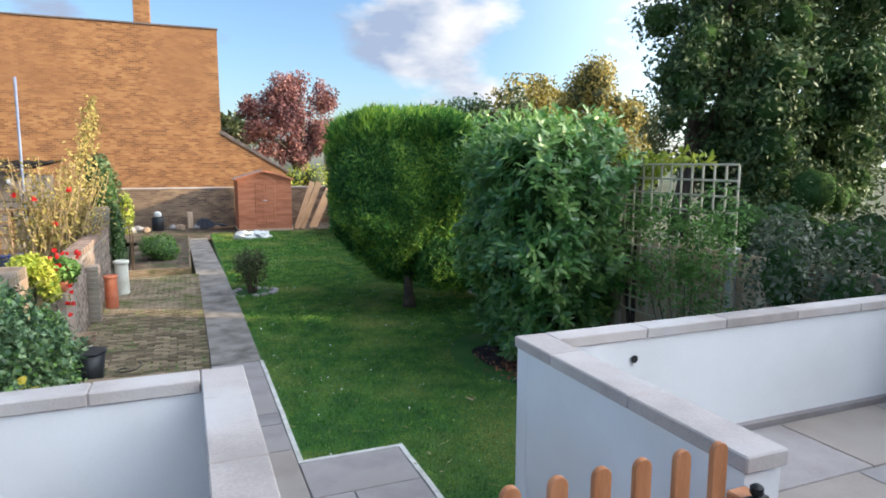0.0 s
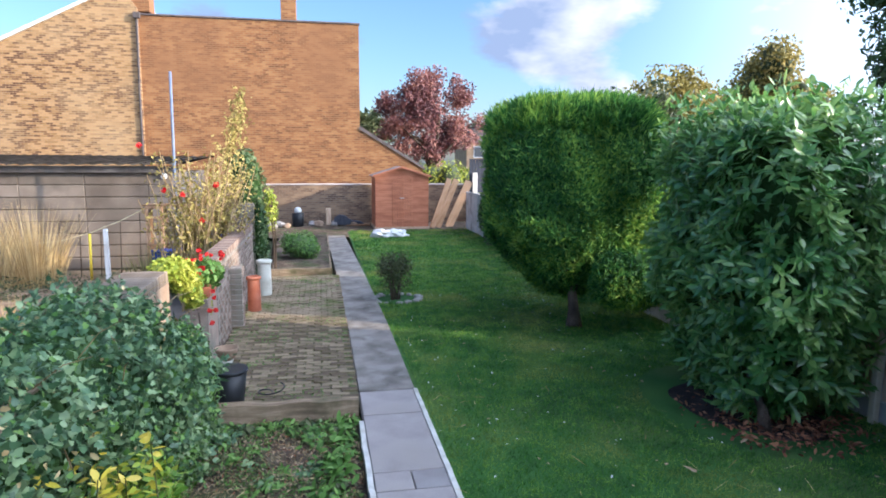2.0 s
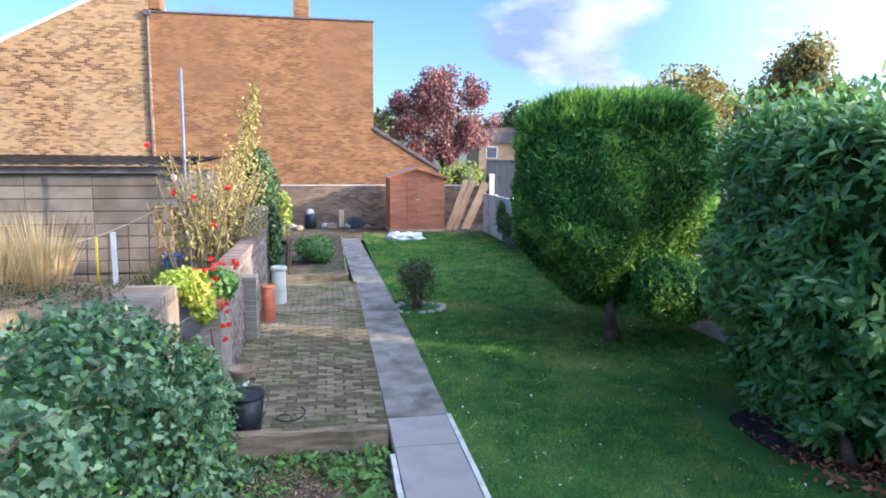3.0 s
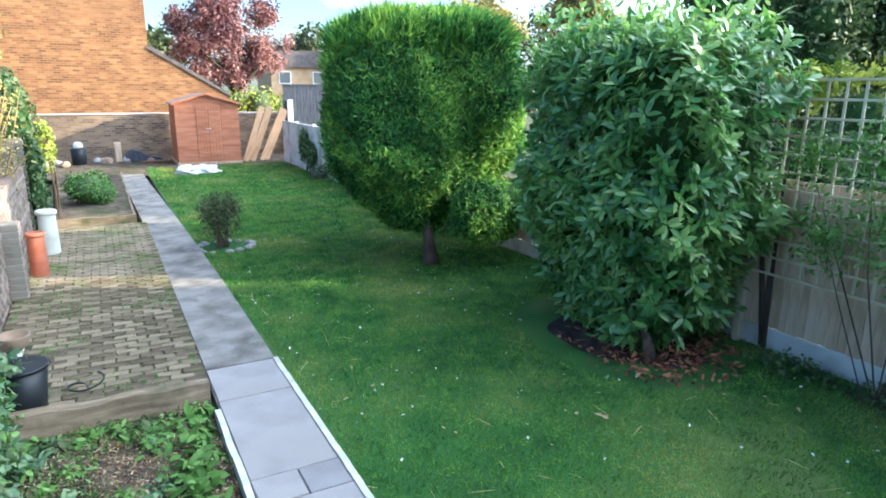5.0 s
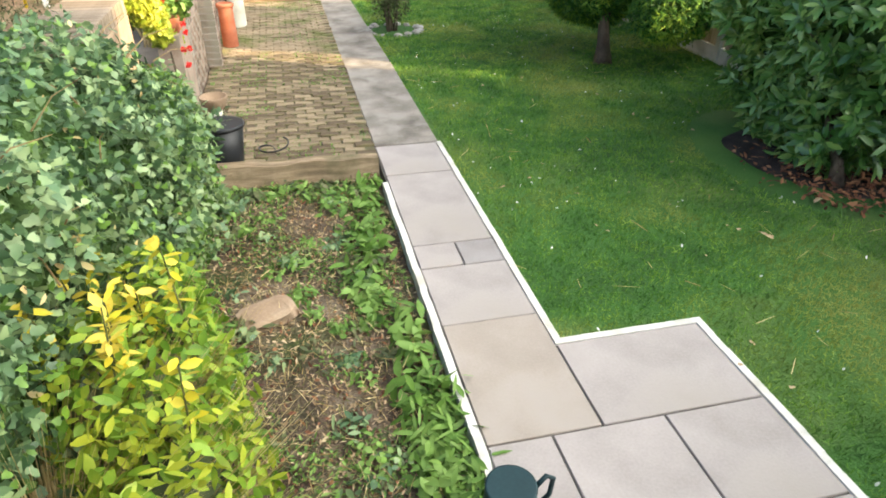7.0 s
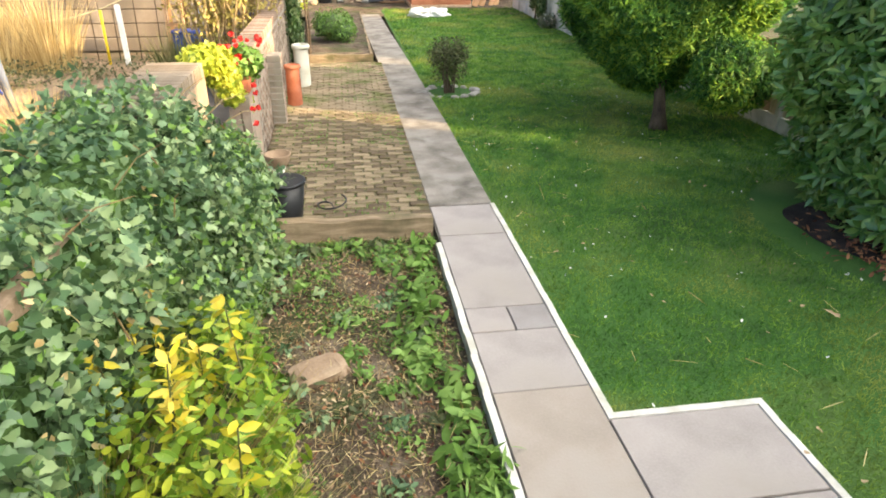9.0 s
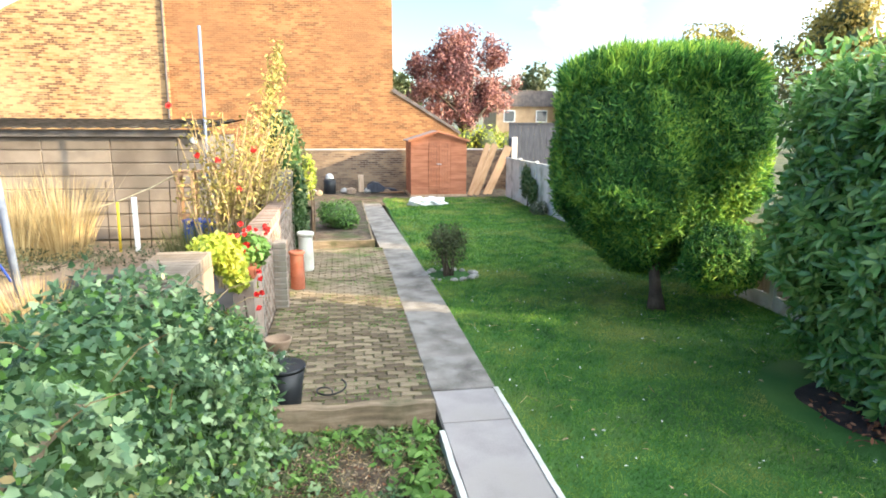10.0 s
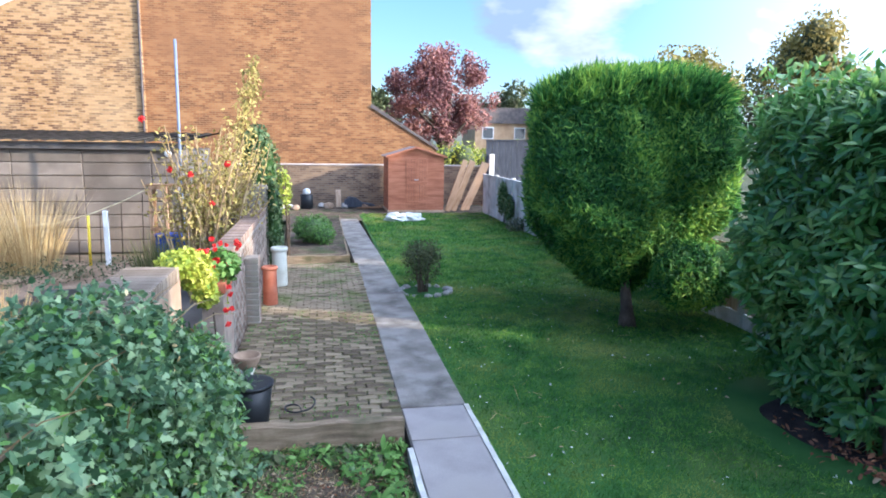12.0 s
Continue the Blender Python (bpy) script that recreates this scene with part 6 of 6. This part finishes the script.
# rose behind the wall: tall bare canes, sparse leaves and red flowers
rose = thing("rose_bush", (-3.1, 7.6, -0.16), "tall straggly rose with tan canes and red flowers", "rose bush")
rr = random.Random(33)
pp, uu, ends = [], [], []
for i in range(95):
    s = Vector((-3.1 + rr.uniform(-0.3, 0.3), 7.6 + rr.uniform(-0.4, 0.5), -0.16))
    h = rr.uniform(1.5, 2.75)
    e = Vector((s.x + rr.uniform(-0.75, 0.75), s.y + rr.uniform(-0.5, 0.6), h))
    m = s.lerp(e, 0.55) + Vector((rr.uniform(-0.15, 0.15), rr.uniform(-0.1, 0.1), 0.25))
    part("cane", tube([s, s.lerp(m, 0.5), m, e], [0.018, 0.016, 0.013, 0.006], 5), "twig", rose)
    ends.append(e)
    for k in range(34):
        q = m.lerp(e, rr.uniform(-0.4, 1.0)) + Vector((rr.gauss(0, 0.09), rr.gauss(0, 0.09), rr.gauss(0, 0.08)))
        pp.append(tuple(q))
        uu.append((rr.gauss(0, 0.5), rr.gauss(0, 0.5), 0.8))
leaves("foliage", np.array(pp), np.array(uu), 0.075, 0.034, "gold", rose, "", "oval", 0.15, 0.3, 0.6, 34)
# a climbing plume
pl = []
for k in range(900):
    t = rr.random()
    pl.append((-2.85 + 0.5 * t + rr.gauss(0, 0.17 * (1.1 - 0.8 * t)), 8.4 + rr.gauss(0, 0.15), 1.6 + 2.15 * t + rr.gauss(0, 0.06)))
leaves("plume", np.array(pl), np.tile((0, -0.6, 0.5), (900, 1)), 0.075, 0.036, "gold", rose, "tall leafy climbing shoot", "oval", 0.15, 0.3, 0.8, 36)
part("cane", tube([(-2.9, 8.3, -0.16), (-2.8, 8.4, 1.6), (-2.45, 8.4, 3.6)], [0.016, 0.012, 0.004], 6), "cane", rose)


def bloom(parent, c, s, seed, mat="red"):
    r2 = np.random.default_rng(seed)
    n = 26
    d = unit(r2.normal(0, 1, (n, 3)))
    leaves("flower", np.array(c) + d * s * 0.35, d, s * 0.9, s * 0.8, mat, parent, "red flower head", "oval", 0.35, 0.0, 0.25, seed)


for i, e in enumerate(((-2.7, 7.3, 2.1), (-3.55, 7.4, 2.0), (-4.0, 7.8, 2.75), (-3.2, 7.1, 1.95), (-2.95, 7.3, 1.5))):
    bloom(rose, e, 0.055, 40 + i)
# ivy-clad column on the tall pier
bush("ivy_bush", "dark green ivy column climbing over the tall pier", [(-2.42, 9.6, 1.9, 0.34, 0.35, 0.75), (-2.2, 9.35, 0.9, 0.17, 0.3, 0.9), (-2.5, 9.7, 2.35, 0.28, 0.3, 0.4)], "darkleaf", 2600, 0.075, 0.06, 221, (-2.25, 9.6, -0.1), "lobed", 0.35, "leaf_shade", 0.3, 0.8, 3, 0.8)
bush("shrub", "sunlit yellow shrub edge behind the ivy pier", [(-2.05, 10.3, 1.45, 0.16, 0.25, 0.5)], "lime", 420, 0.075, 0.045, 223, (-2.05, 10.3, 0.1), "oval", 0.3, None, 0.6, 0.8, 3)
# geraniums on the wall
ger = thing("geranium_pot", (-2.43, 4.2, 0.86), "potted scarlet geraniums on the garden wall", "flower pot")
part("trough", box(-2.54, -2.31, 3.95, 4.5, 0.862, 1.0, 0.015), "terracotta", ger)
gp, gu = shell([(-2.43, 4.3, 1.1, 0.22, 0.5, 0.17)], 620, 230, 0.6)
leaves("foliage", gp, gu, 0.075, 0.07, "weed", ger, "", "lobed", 0.1, 0.3, 0.7, 231)
rr = random.Random(77)
for i in range(30):
    bloom(ger, (-2.43 + rr.uniform(-0.18, 0.2), 4.3 + rr.uniform(-0.42, 0.5), 1.16 + rr.uniform(-0.08, 0.20)), rr.uniform(0.025, 0.045), 240 + i)
for i in range(5):
    bloom(ger, (-2.27, 3.8 + rr.uniform(-0.2, 0.3), 0.95 - 0.09 * i), 0.035, 290 + i)

# ---------------- bed: weeds and litter ----------------
rr = random.Random(55)


def weed_clump(x, y, s, n, seed, mat="weed", L=0.12, W=0.045, label="leafy green weed in the bed"):
    z = soil_z(x, y)
    t = thing("weed", (x, y, z), label, "weed", "weeds in the bed")
    r2 = np.random.default_rng(seed)
    a = r2.uniform(0, 6.283, n)
    q = r2.random(n) ** 0.7 * s
    p = np.stack([x + q * np.cos(a), y + q * np.sin(a), z + 0.02 + 0.5 * s * r2.random(n)], 1)
    u = np.stack([0.5 * np.cos(a), 0.5 * np.sin(a), np.ones(n)], 1)
    leaves("foliage", p, u, L, W, mat, t, "", "oval", 0.2, 0.2, 0.35, seed + 1)
    part("stem", tube([(x, y, z - 0.02), (x, y, z + 0.03 + 0.4 * s)], [0.006, 0.003], 5), "cane", t)
    return t


k = 0
for i in range(17):   # broad leaves along the path edge
    y = -1.75 + i * 0.235
    k += 1
    weed_clump(-0.80 + rr.uniform(-0.12, 0.08) - (0.12 if 0.3 < y < 1.0 else 0), y, rr.uniform(0.10, 0.17), 34, 300 + k, "weed", 0.12, 0.05)
for i in range(12):   # taller fern-like growth near the terrace
    k += 1
    weed_clump(-0.74 + rr.uniform(-0.1, 0.1), -0.95 + rr.uniform(-0.5, 0.55), 0.17, 60, 300 + k, "weed", 0.11, 0.025, "ferny green weed beside the path")
for i in range(80):
    k += 1
    x, y = rr.uniform(-2.1, -0.85), rr.uniform(-1.9, 2.2)
    weed_clump(x, y, rr.uniform(0.05, 0.13), 30, 300 + k, rr.choice(("weed", "olive", "weed", "ivy")), rr.uniform(0.045, 0.085), rr.uniform(0.02, 0.035))
for i in range(18):   # growth under the sleeper
    k += 1
    weed_clump(-2.05 + 0.078 * i, 2.1 + rr.uniform(-0.1, 0.1), 0.10, 26, 300 + k, rr.choice(("weed", "olive", "darkleaf")), 0.07, 0.035)
r = np.random.default_rng(66)
for nm, n, mt, L, W in (("leaf_litter", 9000, "litter", 0.035, 0.011), ("leaf_litter", 4200, "reed", 0.06, 0.004), ("leaf_litter", 1500, "russet", 0.04, 0.016), ("leaf_litter", 2600, "straw", 0.11, 0.004), ("ground_weed", 12000, "weed", 0.035, 0.015), ("ground_weed", 8000, "olive", 0.04, 0.014)):
    xy = np.stack([r.uniform(-2.4, -0.66, n), r.uniform(-2.4, 2.3, n)], 1)
    if nm == "ground_weed":
        kp = np.array([noise.noise(Vector((q[0] * 1.6, q[1] * 1.6, 3))) > 0.0 for q in xy])
        xy = xy[kp]
    z = np.array([soil_z(*q) for q in xy]) + r.uniform(0.0, 0.03, len(xy))
    g = leaves(nm, np.column_stack([xy, z]), np.tile((0, 0, 1.0), (len(xy), 1)), L, W, mt, None, "", "oval", 0.2, 0.1, 0.6, 67 + n % 13)
    tagged(g, "dry brown leaf litter on the soil" if nm == "leaf_litter" else "small creeping weeds on the soil", nm.replace("_", " "), kind="stuff")
# russet litter under the laurel
n = 900
xy = np.stack([r.normal(3.45, 0.5, n), r.normal(1.15, 0.42, n)], 1)
xy = xy[(((xy[:, 0] - 3.4) / 0.95) ** 2 + ((xy[:, 1] - 1.75) / 1.3) ** 2) < 1]
g = leaves("leaf_litter", np.column_stack([xy, np.full(len(xy), 0.012)]), np.tile((0, 0, 1.0), (len(xy), 1)), 0.07, 0.03, "russet", None, "", "oval", 0.3, 0.1, 0.5, 70)
tagged(g, "fallen russet laurel leaves on the mulch", "leaf litter", kind="stuff")
# fallen leaves on the lawn
rr = random.Random(90)
lm = leaves("fallen_leaf", np.zeros((1, 3)), np.array([[0, 0, 1.0]]), 0.10, 0.07, "litter", None, "", "lobed", 0.25, 0.1, 0.0, 3)
lme2 = lm.data
bpy.data.objects.remove(lm)
spots = [(1.99, 0.44, 1.3), (2.81, 0.93, 1.0)] + [(rr.uniform(0.3, 4.2), rr.uniform(-1.5, 9.0), rr.uniform(0.3, 0.6)) for i in range(70)]
for x, y, s in spots:
    o = new("fallen_leaf", lme2)
    o.matrix_basis = Matrix.LocRotScale((x, y, 0.012), Euler((rr.uniform(-0.3, 0.3), rr.uniform(-0.3, 0.3), rr.uniform(0, 6.28))), (s, s, s))
    tagged(o, "pale fallen autumn leaf on the grass", "leaf", "fallen leaves on the lawn")

# far house beyond the plum tree
fh = thing("house", (14.0, 50, -0.15), "far cream house with dark pitched roof", "house")
part("wall", box(11.5, 17.0, 50, 55, -0.15, 4.1), "cream", fh)
part("roof", prism([(11.2, 4.1), (17.3, 4.1), (16.3, 5.4), (12.2, 5.4)], 49.7, 55.3), "slate", fh)
for x in (12.6, 15.4):
    w = part("window", box(x - 0.5, x + 0.5, 49.94, 50.0, 2.8, 3.8, 0.01), "whitepaint", fh)
    part("pane", box(x - 0.42, x + 0.42, 49.92, 49.938, 2.88, 3.72), "glass", w)

# ---------------- yard setts, laid in running bond ----------------
sm_ = part("paver", box(-0.094, 0.094, -0.047, 0.047, -0.02, 0.012, 0.006), "sett")
sme = sm_.data
bpy.data.objects.remove(sm_)
rest_bm_v, rest_f, cnt = [], [], 0
tv = [tuple(v.co) for v in sme.vertices]
tf = [tuple(p.vertices) for p in sme.polygons]
rr = random.Random(14)
for j in range(74):
    y = 2.47 + 0.1 * j
    if y > 9.85:
        break
    for i in range(9):
        x = -2.2 + 0.2 * i + (0.1 if j % 2 else 0.0)
        if x > -0.70 or x < -2.24:
            continue
        z = 0.034 + rr.uniform(-0.006, 0.006) + 0.012 * noise.noise(Vector((x, y, 0)) * 1.5)
        e = Euler((rr.uniform(-0.05, 0.05), rr.uniform(-0.05, 0.05), rr.uniform(-0.13, 0.13)))
        sc_ = Vector((rr.uniform(0.90, 1.02), rr.uniform(0.88, 1.0), 1.0))
        if cnt < 298:
            o = new("paver", sme)
            o.location, o.rotation_euler, o.scale = (x, y, z), e, sc_
            o.parent = yard
            cnt += 1
        else:
            mt = Matrix.LocRotScale((x, y, z), e, sc_)
            k0 = len(rest_bm_v)
            rest_bm_v += [tuple(mt @ Vector(v)) for v in tv]
            rest_f += [tuple(k0 + q for q in f) for f in tf]
far_setts = raw("pavers", rest_bm_v, rest_f, "sett", yard)
far_setts["kind"] = "stuff"
# moss and grass in the joints
r = np.random.default_rng(15)
n = 18000
xy = np.stack([r.uniform(-2.25, -0.63, n), r.uniform(2.45, 9.9, n)], 1)
xy = xy[[noise.noise(Vector((q[0] * 1.3, q[1] * 1.3, 9))) > 0.02 for q in xy]]
g = leaves("moss", np.column_stack([xy, np.full(len(xy), 0.035)]), np.tile((0, 0, 1.0), (len(xy), 1)), 0.022, 0.012, "weed", None, "", "oval", 0.2, -0.2, 0.7, 16)
tagged(g, "moss and tiny weeds in the paver joints", "moss", kind="stuff")

# pale specks on the lawn: petals and bits of leaf
n = 170
xy = keep_off(scatter_lawn(n, -2.2, 9.0))
g = leaves("petals", np.column_stack([xy, np.full(len(xy), 0.012)]), np.tile((0, 0, 1.0), (len(xy), 1)), 0.03, 0.018, "sack", None, "", "oval", 0.3, 0.1, 0.5, 17)
tagged(g, "pale petals and leaf scraps on the grass", "petals", kind="stuff")
n = 190
xy = keep_off(scatter_lawn(n, -2.2, 8.0))
g = leaves("dead_grass", np.column_stack([xy, np.full(len(xy), 0.014)]), np.tile((0, 0, 1.0), (len(xy), 1)), 0.16, 0.006, "straw", None, "", "needle", 0.2, 0.05, 0.3, 18)
tagged(g, "dry grass stalks lying on the lawn", "dead grass", kind="stuff")
